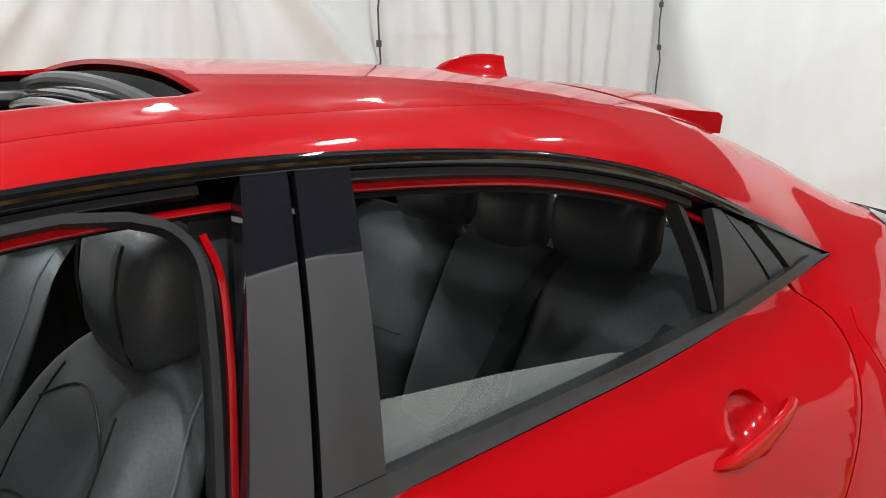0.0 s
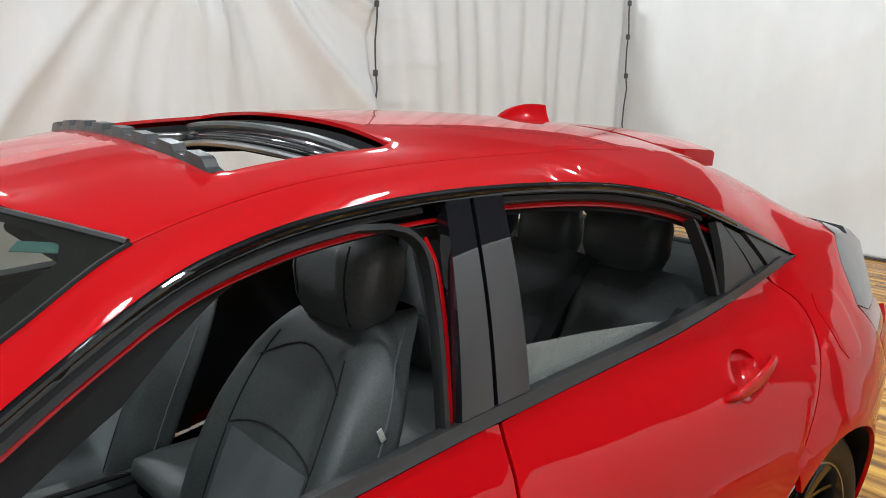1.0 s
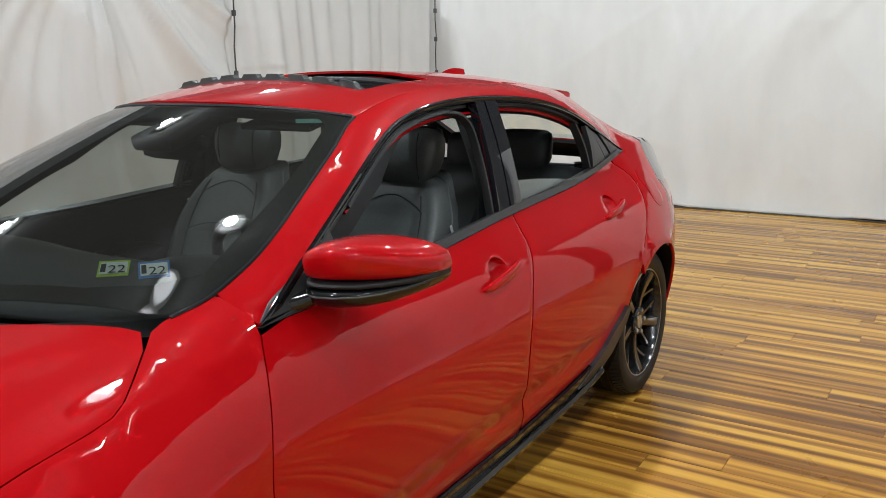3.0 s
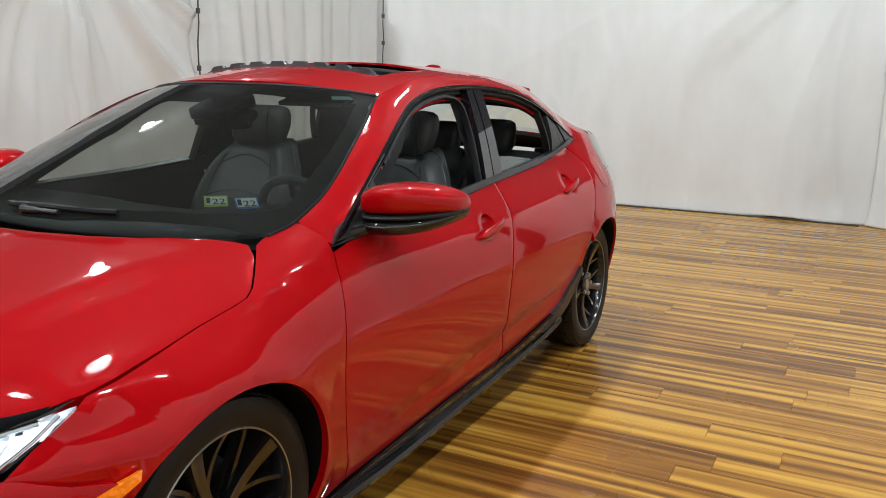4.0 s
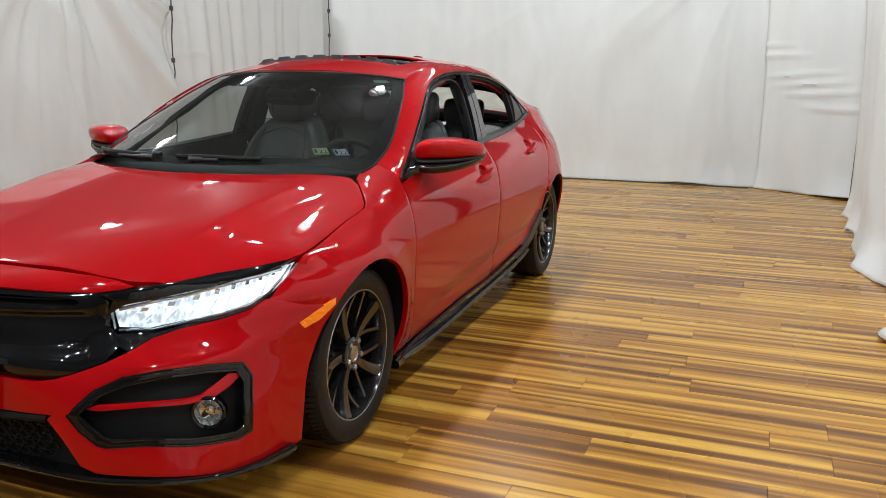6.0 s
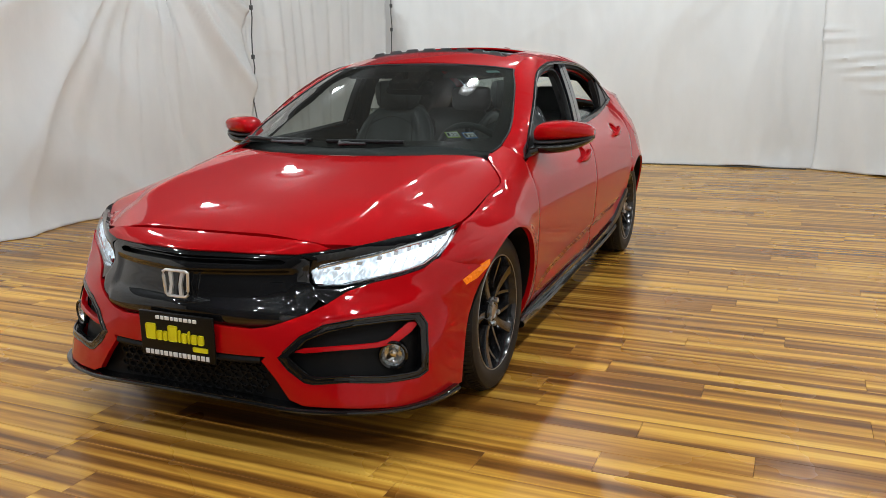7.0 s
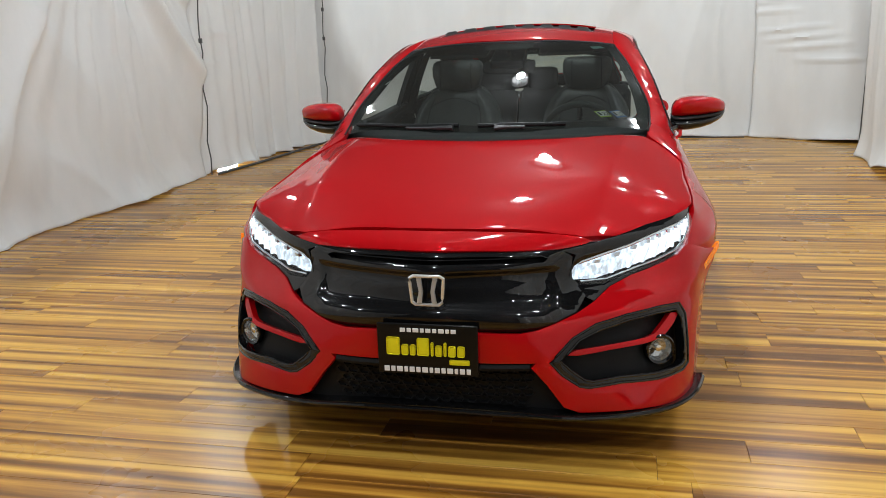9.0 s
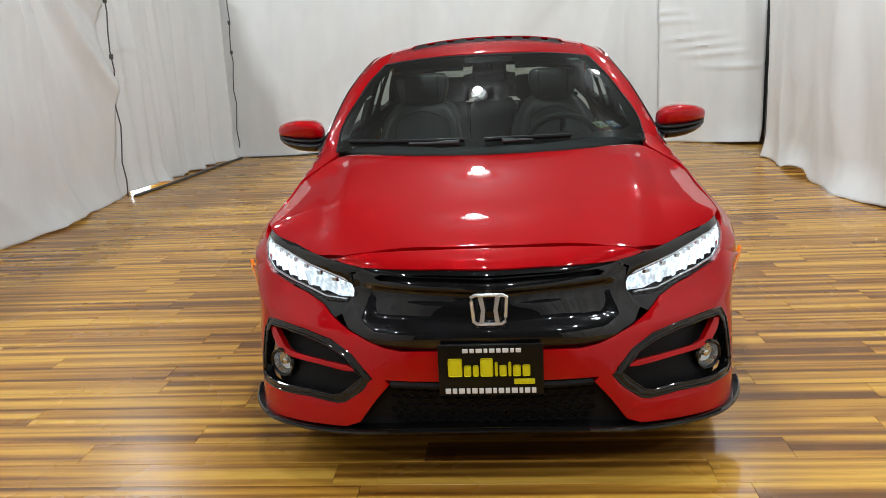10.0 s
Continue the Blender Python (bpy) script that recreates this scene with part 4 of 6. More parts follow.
for i in range(teeth):
    x = -0.385 + 0.77 * i / (teeth - 1)
    cell = (i * 8.0 / (teeth - 1)) % 1.0
    end = min(1, (0.385 - abs(x)) / 0.03)
    h = (0.017 if 0.22 < cell < 0.78 else 0.006) * end
    y = 1.318 + 0.022 * (abs(x) / 0.38) ** 2
    z = roof(x, y).z
    lowr.append([(x, y - 0.016, z - 0.012), (x, y - 0.012, z + h), (x, y + 0.012, z + h), (x, y + 0.014, z - 0.012)])
vs = [[bm.verts.new(p) for p in q] for q in lowr]
for a, b in zip(vs, vs[1:]):
    for i in range(4):
        bm.faces.new((a[i], a[(i + 1) % 4], b[(i + 1) % 4], b[i]))
bm.faces.new(vs[0])
bm.faces.new(vs[-1])
bmesh.ops.recalc_face_normals(bm, faces=bm.faces)
part("wind_deflector", bm, SATIN, car, "grey notched mesh wind deflector", sharp=20)

# bonnet and windscreen
seam = [(side(y, z).x - 0.0065, y) for y, z in ((-0.33, 0.748), (-0.26, 0.757), (-0.148, 0.778), (-0.026, 0.800), (0.084, 0.818), (0.13, 0.828), (0.165, 0.842), (0.21, 0.862), (0.27, 0.888))]
bon = [(-0.0, -0.741), (0.12, -0.740), (0.237, -0.731), (0.371, -0.722), (0.455, -0.698), (0.54, -0.643), (0.634, -0.571), (0.718, -0.474), (0.769, -0.401), *seam,
       (0.645, 0.302), (0.61, 0.286), (0.52, 0.215), (0.42, 0.150), (0.30, 0.105), (0.15, 0.078), (0.0, 0.070)]
bon = bon + [(-x, y) for x, y in reversed(bon[1:-1])]
panel("bonnet", bon, bonnet, PAINT, car, 0.02, lip=0.025)
cowl = [(0.0, 0.068), (0.15, 0.074), (0.30, 0.100), (0.42, 0.145), (0.52, 0.205), (0.60, 0.275), (0.655, 0.345), (0.66, 0.45), (0.56, 0.32), (0.42, 0.205), (0.25, 0.14), (0.0, 0.115)]
cowl = cowl + [(-x, y) for x, y in reversed(cowl[1:-1])]
panel("cowl_cover", cowl, lambda x, y: bonnet(x, y) - Vector((0, 0, 0.022)), PLASTIC, car, 0.03, lip=0.03)
edge = [(ditch_x(y) - 0.006, y) for y in (0.42, 0.50, 0.58, 0.664, 0.75, 0.85, 0.97, 1.06, 1.145)]
glass = [(0.0, 0.095), (0.2, 0.115), (0.35, 0.17), (0.48, 0.24), (0.57, 0.300), (0.62, 0.330), (0.645, 0.355), (0.656, 0.385)] + edge + [(x, y - 0.006) for x, y in reversed([q for q in lead if q[0] >= 0])][1:]
glass = glass + [(-x, y) for x, y in reversed(glass[1:-1])]
ws = panel("windscreen", glass, screen, SCREEN, car, 0.04, lip=0.0)
half = [(0.0, 0.150), (0.2, 0.172), (0.35, 0.225), (0.48, 0.300), (0.57, 0.39), (0.618, 0.49), (0.60, 0.62), (0.575, 0.75), (0.535, 0.90), (0.475, 1.06), (0.44, 1.075), (0.2, 1.00), (0.12, 0.985), (0.10, 0.90), (0.0, 0.90)]
frit_hole = half + [(-x, y) for x, y in reversed(half[1:-1])]
panel("frit_band", glass, screen, PLASTIC, ws, 0.03, holes=[frit_hole], lip=0.0, sink=0.004, label="black ceramic border of the windscreen")
for s in (1, -1):
    tube("windscreen_moulding", [tuple(screen(s * (ditch_x(y) - 0.001), y)) for y in np.linspace(0.36, 1.15, 28)], 0.0045, PLASTIC, car, 6)
tube("windscreen_moulding", [tuple(screen(x, y - 0.002)) for x, y in lead], 0.006, SEAL, car, 6)

# ---- the nose ----
TOP = [(0.0, 0.700), (0.115, 0.698), (0.227, 0.693), (0.322, 0.690), (0.414, 0.702), (0.52, 0.716), (0.618, 0.728), (0.80, 0.741), (0.955, 0.746)]
LENS_LOW = [(0.93, 0.722), (0.85, 0.682), (0.79, 0.648), (0.73, 0.622), (0.63, 0.601), (0.534, 0.584), (0.47, 0.562), (0.42, 0.530)]


def both(line):
    """A half outline from the middle out and back, closed over the middle."""
    return line + [(-u, z) for u, z in reversed(line) if u > 1e-6]


bump = ([(0.0, 0.466), (0.115, 0.462), (0.219, 0.457), (0.263, 0.464), (0.31, 0.481), (0.365, 0.503)] + list(reversed(LENS_LOW[2:])) + [(0.84, 0.640), (0.93, 0.612), (1.0, 0.600), (1.03, 0.590), (1.032, 0.545), (1.012, 0.48), (1.0, 0.42), (1.0, 0.30), (0.99, 0.175), (0.80, 0.180), (0.60, 0.192), (0.45, 0.203), (0.375, 0.208), (0.335, 0.226), (0.29, 0.298), (0.25, 0.352), (0.262, 0.366), (0.12, 0.368), (0.0, 0.369)])
bezel = [(0.298, 0.366), (0.355, 0.432), (0.414, 0.466), (0.488, 0.480), (0.58, 0.484), (0.68, 0.478), (0.722, 0.44), (0.745, 0.36), (0.752, 0.285), (0.71, 0.272), (0.58, 0.276), (0.479, 0.286), (0.40, 0.281), (0.376, 0.287), (0.33, 0.325)]
panel("front_bumper", both(bump), nose, PAINT, car, 0.024, holes=[bezel, [(-u, z) for u, z in bezel]], lip=0.02)
strip = [(0.0, 0.7405), (0.10, 0.740), (0.2, 0.738), (0.30, 0.732), (0.365, 0.722), (0.41, 0.707), (0.39, 0.7005), (0.322, 0.692), (0.227, 0.695), (0.115, 0.700), (0.0, 0.702)]
panel("nose_strip", both(strip), nose, PAINT, car, 0.02, lip=0.02)
# grille: recessed face with a slot, a heavy lower bar, wings over the lamps
grille_line = [(0.0, 0.699), (0.115, 0.697), (0.227, 0.692), (0.322, 0.689), (0.36, 0.665), (0.372, 0.60), (0.40, 0.545), (0.365, 0.506), (0.31, 0.484), (0.263, 0.467), (0.219, 0.46), (0.115, 0.465), (0.0, 0.469)]
face = [(0.0, 0.640), (0.13, 0.636), (0.26, 0.630), (0.285, 0.618), (0.262, 0.560), (0.235, 0.535), (0.12, 0.541), (0.0, 0.545)]
slot = [(0.0, 0.684), (0.15, 0.681), (0.27, 0.675), (0.292, 0.666), (0.28, 0.656), (0.15, 0.660), (0.0, 0.663)]
dish = curve((0.46, 0.006), (0.480, -0.006), (0.505, -0.009), (0.526, -0.004), (0.542, 0.012), (0.59, 0.013), (0.628, 0.012), (0.640, 0.001), (0.655, 0.000), (0.70, 0.004))


def grille_skin(u, z):
    k = max(0.0, min(1.0, (0.335 - abs(u)) / 0.05))
    k = k * k * (3 - 2 * k)
    return nose(u, z) + Vector((0, 0.006 + dish(z) * k, 0))


grille = panel("grille", both(grille_line), grille_skin, BLACK, car, 0.012, holes=[both(slot)], lip=0.03, label="gloss black front grille", fine=0.012)
panel("grille_mesh", both([(0.0, 0.69), (0.30, 0.685), (0.30, 0.65), (0.0, 0.65)]), nose, PLASTIC, grille, 0.03, lip=0.0, sink=0.042)
tube("grille_rib", [tuple(nose(u, 0.672 - 0.010 * abs(u)) + Vector((0, 0.022, 0))) for u in np.linspace(-0.27, 0.27, 21)], 0.004, BLACK, grille, 6)
for s in (1, -1):
    sg = [(s * u, z) for u, z in TOP[3:]] + [(s * u, z) for u, z in ((0.90, 0.733), (0.862, 0.728), (0.674, 0.711), (0.529, 0.681), (0.40, 0.655), (0.374, 0.635), (0.365, 0.60), (0.37, 0.67))]
    panel("lamp_wing", sg, nose, BLACK, car, 0.016, sink=0.004, lip=0.03, label="gloss black strip over the headlamp")
    low_strip = [(s * u, z) for u, z in ((0.374, 0.60), (0.394, 0.578), (0.459, 0.572), (0.534, 0.590), (0.60, 0.602), (0.534, 0.5855), (0.47, 0.5635), (0.42, 0.5315), (0.40, 0.546))]
    panel("lamp_wing", low_strip, nose, BLACK, car, 0.014, sink=0.005, lip=0.03)
    # headlamp: bright bowl, louvred reflectors, light bars, clear lens
    lens = [(s * u, z) for u, z in ((0.375, 0.632), (0.40, 0.653), (0.46, 0.668), (0.529, 0.680), (0.60, 0.697), (0.674, 0.710), (0.77, 0.720), (0.862, 0.727), (0.905, 0.732), (0.925, 0.721), (0.85, 0.683), (0.79, 0.650), (0.73, 0.625), (0.63, 0.604), (0.534, 0.588), (0.459, 0.573), (0.394, 0.579))]
    lamp = panel("headlamp", lens, lambda u, z: nose(u, z) + Vector((-0.032 * math.copysign(1, u), 0.050, 0)), LAMPWHITE, car, 0.016, lip=0.0, label="lit headlamp with clear lens")
    panel("lens", lens, nose, LENS, lamp, 0.016, lip=0.03, sink=0.003)

    uz = curve((0.38, 0.612), (0.46, 0.618), (0.53, 0.632), (0.68, 0.664), (0.80, 0.690), (0.90, 0.718))
    tall = curve((0.38, 0.016), (0.48, 0.030), (0.6, 0.033), (0.75, 0.027), (0.9, 0.007))

    def fin_box(nm, u0, u1, z0, z1, deep, thick, mt, slant):
        """A small slanted block inside the lamp."""
        push = Vector((-0.55 * s, 0.83, 0))
        q = []
        for u, z in ((u0, z0), (u1, z0), (u1 + slant, z1), (u0 + slant, z1)):
            q.append(nose(s * u, z) + push * deep)
        bm = bmesh.new()
        vs = [bm.verts.new(p) for p in q] + [bm.verts.new(p + push * thick) for p in q]
        for f in ((0, 1, 2, 3), (4, 7, 6, 5), (0, 4, 5, 1), (1, 5, 6, 2), (2, 6, 7, 3), (3, 7, 4, 0)):
            bm.faces.new([vs[k] for k in f])
        bmesh.ops.recalc_face_normals(bm, faces=bm.faces)
        return part(nm, bm, mt, lamp, smooth=False)
    for i in range(10):
        u0 = 0.405 + 0.047 * i
        zc, tl = uz(u0 + 0.02), tall(u0 + 0.02)
        fin_box("light_bar", u0, u0 + 0.031, zc - tl * 0.92, zc + tl * 0.42, 0.024 + 0.004 * (i % 2), 0.02, LED if i > 2 else LAMPWHITE, 0.026)
        fin_box("reflector_fin", u0 + 0.033, u0 + 0.041, zc - tl * 0.9, zc + tl * 0.42, 0.016, 0.03, LAMPWHITE, 0.026)
    for i in range(17):
        u0 = 0.41 + 0.027 * i
        zc, tl = uz(u0), tall(u0)
        fin_box("lamp_cell", u0, u0 + 0.015, zc + tl * 0.60, zc + tl * 0.98, 0.016, 0.012, LAMPHOUSE if i % 2 else LAMPWHITE, 0.003)
    guide = [tuple(nose(s * u, z) + Vector((-0.006 * s, 0.010, 0))) for u, z in ((0.40, 0.584), (0.47, 0.581), (0.54, 0.597), (0.63, 0.613), (0.73, 0.634), (0.79, 0.660), (0.85, 0.693), (0.905, 0.724))]
    tube("light_guide", guide, 0.0035, LAMPHOUSE, lamp, 8)
    brow = [tuple(nose(s * u, z) + Vector((-0.008 * s, 0.014, 0))) for u, z in ((0.39, 0.640), (0.46, 0.658), (0.53, 0.670), (0.60, 0.686), (0.674, 0.699), (0.77, 0.709), (0.86, 0.718))]
    tube("lamp_brow", brow, 0.006, LAMPHOUSE, lamp, 8)
    # fog lamp pocket
    bz = [(s * u, z) for u, z in bezel]
    cin = [(s * u, z) for u, z in ((0.325, 0.368), (0.372, 0.424), (0.425, 0.449), (0.49, 0.463), (0.575, 0.467), (0.660, 0.462), (0.696, 0.43), (0.717, 0.36), (0.724, 0.300), (0.70, 0.290), (0.58, 0.293), (0.479, 0.303), (0.41, 0.299), (0.388, 0.306), (0.355, 0.335))]
    pocket = panel("fog_bezel", bz, nose, BLACK, car, 0.016, holes=[cin], sink=0.0, lip=0.03, label="gloss black fog lamp surround")
    for loop in (bz, cin):
        tube("bezel_edge", [tuple(nose(u, z) + Vector((0, 0.002, 0))) for u, z in smooth_line(loop, 0.02)], 0.0045, BLACK, pocket, 8, closed=True)
    panel("pocket_floor", bz, nose, PLASTIC, pocket, 0.025, lip=0.0, sink=0.050)
    bar = [(s * u, z) for u, z in ((0.335, 0.384), (0.37, 0.397), (0.46, 0.402), (0.546, 0.404), (0.575, 0.410), (0.612, 0.438), (0.640, 0.456), (0.686, 0.452), (0.658, 0.425), (0.608, 0.396), (0.55, 0.388), (0.46, 0.387), (0.37, 0.380))]
    panel("fog_bar", bar, nose, PAINT, pocket, 0.014, sink=0.006, lip=0.022, label="red bar across the fog lamp pocket")
    fc = nose(s * 0.602, 0.352)
    q = Vector((s * 0.42, -0.9, 0)).normalized()
    at = fc - q * 0.026
    turn = q.to_track_quat("Z", "Y").to_matrix().to_4x4()

    def turned(nm, prof, mt, par, lab=""):
        ob = lathe(nm, prof, (0, 0, 0), mt, par, 32, "z", lab)
        ob.data.transform(Matrix.Translation(at) @ turn)
        return ob
    fog = turned("fog_lamp", ((0.050, -0.02), (0.050, 0.006), (0.046, 0.011), (0.040, 0.008), (0.038, -0.01)), BLACK, car, "round fog lamp with clear lens")
    turned("reflector", ((0.039, 0.004), (0.030, -0.016), (0.014, -0.024), (0.0, -0.024)), FOGBOWL, fog)
    turned("bulb_cap", ((0.0, 0.0), (0.010, -0.004), (0.012, -0.018), (0.0, -0.018)), CHROME, fog)
    turned("lens", ((0.0, 0.014), (0.022, 0.011), (0.039, 0.006)), LENS, fog)
    # side marker
    mk = [(s * u, z) for u, z in ((0.922, 0.560), (0.944, 0.538), (1.0, 0.552), (1.055, 0.592), (1.055, 0.612), (0.99, 0.588))]
    panel("side_marker", mk, nose, AMBER, car, 0.012, sink=-0.001, lip=0.012, label="amber side marker")
# lower grille and splitter
panel("lower_grille", both([(0.0, 0.40), (0.31, 0.40), (0.35, 0.31), (0.42, 0.225), (0.42, 0.18), (0.0, 0.18)]), nose, PLASTIC, car, 0.03, sink=0.045, lip=0.0, label="black honeycomb lower grille")
tube("grille_rail", [tuple(nose(u, 0.352) + Vector((0, 0.012, 0))) for u in np.linspace(-0.245, 0.245, 15)], 0.014, PLASTIC, car, 8)
for j in range(5):
    for i in range(-9, 10):
        u = (i + (0.5 if j % 2 else 0)) * 0.032
        z = 0.236 + 0.024 * j
        if abs(u) > 0.255:
            continue
        c = nose(u, z) + Vector((0, 0.034, 0))
        bm = bmesh.new()
        o, n_ = [], []
        for k in range(6):
            t = radians(60 * k)
            for lst, r in ((o, 0.0235), (n_, 0.0185)):
                lst.append((r * math.cos(t) * 0.92, r * math.sin(t) * 0.62))
        fa = [bm.verts.new((c.x + x, c.y, c.z + y)) for x, y in o]
        fb = [bm.verts.new((c.x + x, c.y, c.z + y)) for x, y in n_]
        ga = [bm.verts.new((c.x + x, c.y + 0.012, c.z + y)) for x, y in n_]
        for k in range(6):
            l = (k + 1) % 6
            bm.faces.new((fa[k], fa[l], fb[l], fb[k]))
            bm.faces.new((fb[k], fb[l], ga[l], ga[k]))
        part("grille_cell", bm, PLASTIC, car, smooth=False)
lipc = [(0.0, 0.222), (0.2, 0.214), (0.35, 0.200), (0.5, 0.192), (0.65, 0.186), (0.78, 0.182), (0.90, 0.180)]
rows = []
for u in np.linspace(-0.93, 0.93, 61):
    a = abs(u)
    z = curve(*lipc)(a)
    p = nose(u, max(0.17, z))
    o = Vector((math.copysign(0.2 + a, u) * (0.0 if a < 0.02 else 1) * 0.6, -(1.15 - a), 0)).normalized()
    ext = 0.010 + 0.012 * max(0, (a - 0.6) / 0.3)
    rows.append([tuple(p + o * -0.05 + Vector((0, 0, 0.0))), tuple(Vector((p.x, p.y, z)) + o * ext + Vector((0, 0, 0.004 + 0.05 * max(0, a - 0.72)))),
                 tuple(Vector((p.x, p.y, z - 0.014)) + o * ext), tuple(Vector((p.x, p.y, z - 0.03)) - o * 0.06)])
tube("splitter_edge", [tuple((Vector(r[1]) + Vector(r[2])) / 2) for r in rows], 0.0075, BLACK, car, 8)
sheet("front_splitter", rows, BLACK, car, "gloss black front splitter")
# badge: plain chrome frame with two uprights
bc = nose(0, 0.592) + Vector((0, -0.012, 0))
tube("badge", [(bc.x + x, bc.y + 0.004 * abs(x) * 10, bc.z + z) for x, z in smooth_line([(-0.052, 0.040), (-0.040, 0.047), (0.040, 0.047), (0.052, 0.040), (0.046, -0.034), (0.036, -0.042), (-0.036, -0.042), (-0.046, -0.034)], 0.012)], 0.0052, BADGE, car, 8, "chrome badge frame", closed=True)
for s in (1, -1):
    slab("badge_bar", [(s * 0.032, 0.040), (s * 0.018, 0.040), (s * 0.012, 0.0), (s * 0.016, -0.036), (s * 0.030, -0.036), (s * 0.024, 0.0)], Matrix.Translation(bc + Vector((0, -0.002, 0))) @ pose(0, 0, 0, 82, 0, 0), 0.008, BADGE, car)
# dealer plate
py = -0.938
plate = block("dealer_plate", (0.310, 0.010, 0.162), (0, py + 0.006, 0.412), PLATE, car, 0.004, label="black dealer plate with yellow and white print")
for nm, z, h, w, mt, x0 in (("print", 0.474, 0.013, 0.165, WHITE, 0.0), ("print", 0.347, 0.017, 0.272, WHITE, 0.0)):
    k = 0
    x = -w / 2
    while x < w / 2 - 0.004:
        ww = (0.016, 0.013, 0.018, 0.011)[k % 4]
        block(nm, (ww, 0.003, h), (x0 + x + ww / 2, py - 0.0005, z), mt, plate, 0.0015)
        x += ww + 0.005
        k += 1
x = -0.128
for k, (ww, h) in enumerate(((0.046, 0.056), (0.026, 0.034), (0.022, 0.034), (0.042, 0.056), (0.014, 0.044), (0.026, 0.034), (0.014, 0.044), (0.028, 0.034), (0.028, 0.034))):
    block("print", (ww - 0.005, 0.003, h), (x + ww / 2, py - 0.0005, 0.400 + h / 2 - 0.006), YELLOW, plate, 0.006)
    x += ww
block("print", (0.062, 0.003, 0.016), (0.098, py - 0.0005, 0.376), YELLOW, plate, 0.004)


# ---- wheels ----
def build_wheel():
    w = part_empty("wheel")
    tyre = lathe("tyre", ((0.232, -0.105), (0.245, -0.112), (0.280, -0.117), (0.302, -0.110), (0.314, -0.092), (0.318, -0.06), (0.3185, 0.0), (0.318, 0.06), (0.314, 0.092), (0.302, 0.110), (0.280, 0.117), (0.245, 0.112), (0.232, 0.105)), (0, 0, 0), RUBBER, w, 72)
    for h in (-0.055, -0.018, 0.018, 0.055):
        lathe("tread_groove", ((0.3194, h - 0.005), (0.3194, h + 0.005)), (0, 0, 0), INK, tyre, 48)
    bm = bmesh.new()
    for i in range(90):
        t = 2 * math.pi * i / 90
        m = Matrix.Rotation(t, 4, "X") @ Matrix.Translation((0.086, 0, 0.3145)) @ pose(0, 0, 0, 0, 24, 0)
        bmesh.ops.create_cube(bm, size=1, matrix=m @ Matrix.Diagonal((0.036, 0.014, 0.006, 1)))
    part("tread_block", bm, RUBBER, tyre, smooth=False)["kind"] = "stuff"
    rim = lathe("rim", ((0.236, 0.098), (0.2365, 0.106), (0.231, 0.108), (0.226, 0.098), (0.220, 0.070), (0.214, 0.02), (0.206, -0.06), (0.225, -0.10)), (0, 0, 0), RIM, w, 64)
    lathe("rim_edge", ((0.2345, 0.1072), (0.2325, 0.1090), (0.2295, 0.1080)), (0, 0, 0), SILVER, rim, 64)
    lathe("brake_disc", ((0.0, 0.012), (0.145, 0.012), (0.150, 0.008), (0.150, -0.012), (0.0, -0.012)), (0, 0, 0), STEEL, w, 48)
    block("brake_caliper", (0.05, 0.075, 0.15), (0.015, -0.115, 0.06), PLASTIC, w, 0.015, (30, 0, 0))
    # five broad machined spokes that widen to the rim, each with a dark branch on either flank
    def spoke(nm, mt, a0, a1, r0, r1, w0, w1, lift, deep, draft):
        bm = bmesh.new()
        cols = []
        for q in np.linspace(0, 1, 9):
            r = r0 + q * (r1 - r0)
            ang = radians(a0 + (a1 - a0) * q ** 0.9)
            x = 0.080 + 0.020 * ((r - 0.03) / 0.2) ** 1.4 - 0.014 * math.sin(math.pi * min(1, (r - 0.03) / 0.2)) + lift
            wd = w0 + (w1 - w0) * q ** 1.5
            c = Vector((0, math.cos(ang) * r, math.sin(ang) * r))
            tgt = Vector((0, -math.sin(ang), math.cos(ang)))
            cols.append([bm.verts.new(c + tgt * wd * e + Vector((x + h, 0, 0))) for e, h in ((-1, -deep), (-draft, -0.12 * deep), (-draft * 0.86, 0), (draft * 0.86, 0), (draft, -0.12 * deep), (1, -deep))])
        for a, b in zip(cols, cols[1:]):
            for i in range(6):
                bm.faces.new((a[i], a[(i + 1) % 6], b[(i + 1) % 6], b[i]))
        bm.faces.new(cols[0])
        bm.faces.new(cols[-1])
        bmesh.ops.recalc_face_normals(bm, faces=bm.faces)
        part(nm, bm, mt, rim, sharp=25)
    for k in range(5):
        a = 72 * k + 33
        spoke("spoke", RIM, a, a + 5, 0.034, 0.231, 0.021, 0.031, 0.0, 0.050, 0.74)
        spoke("spoke_face", MACHINED, a, a + 5, 0.040, 0.231, 0.0135, 0.0215, 0.0012, 0.004, 0.95)
        for e in (1, -1):
            spoke("spoke_branch", RIM, a + 9 * e, a + 29 * e + 3, 0.070, 0.229, 0.012, 0.012, -0.014, 0.030, 0.6)
    lathe("hub", ((0.062, 0.04), (0.060, 0.082), (0.052, 0.088), (0.036, 0.086), (0.034, 0.080), (0.0, 0.080)), (0, 0, 0), RIM, rim, 40)
    lathe("hub_cap", ((0.030, 0.084), (0.029, 0.090), (0.026, 0.091), (0.024, 0.088), (0.0, 0.090)), (0, 0, 0), SILVER, rim, 32)
    for k in range(5):
        t = radians(72 * k + 54)
        lathe("lug_nut", ((0.011, 0.072), (0.011, 0.094), (0.008, 0.097), (0.0, 0.097)), (0, 0.050 * math.cos(t), 0.050 * math.sin(t)), SILVER, rim, 6)
    return w


def part_empty(name):
    ob = new(name)
    ob.parent = car
    ob.empty_display_size = 0.1
    return ob


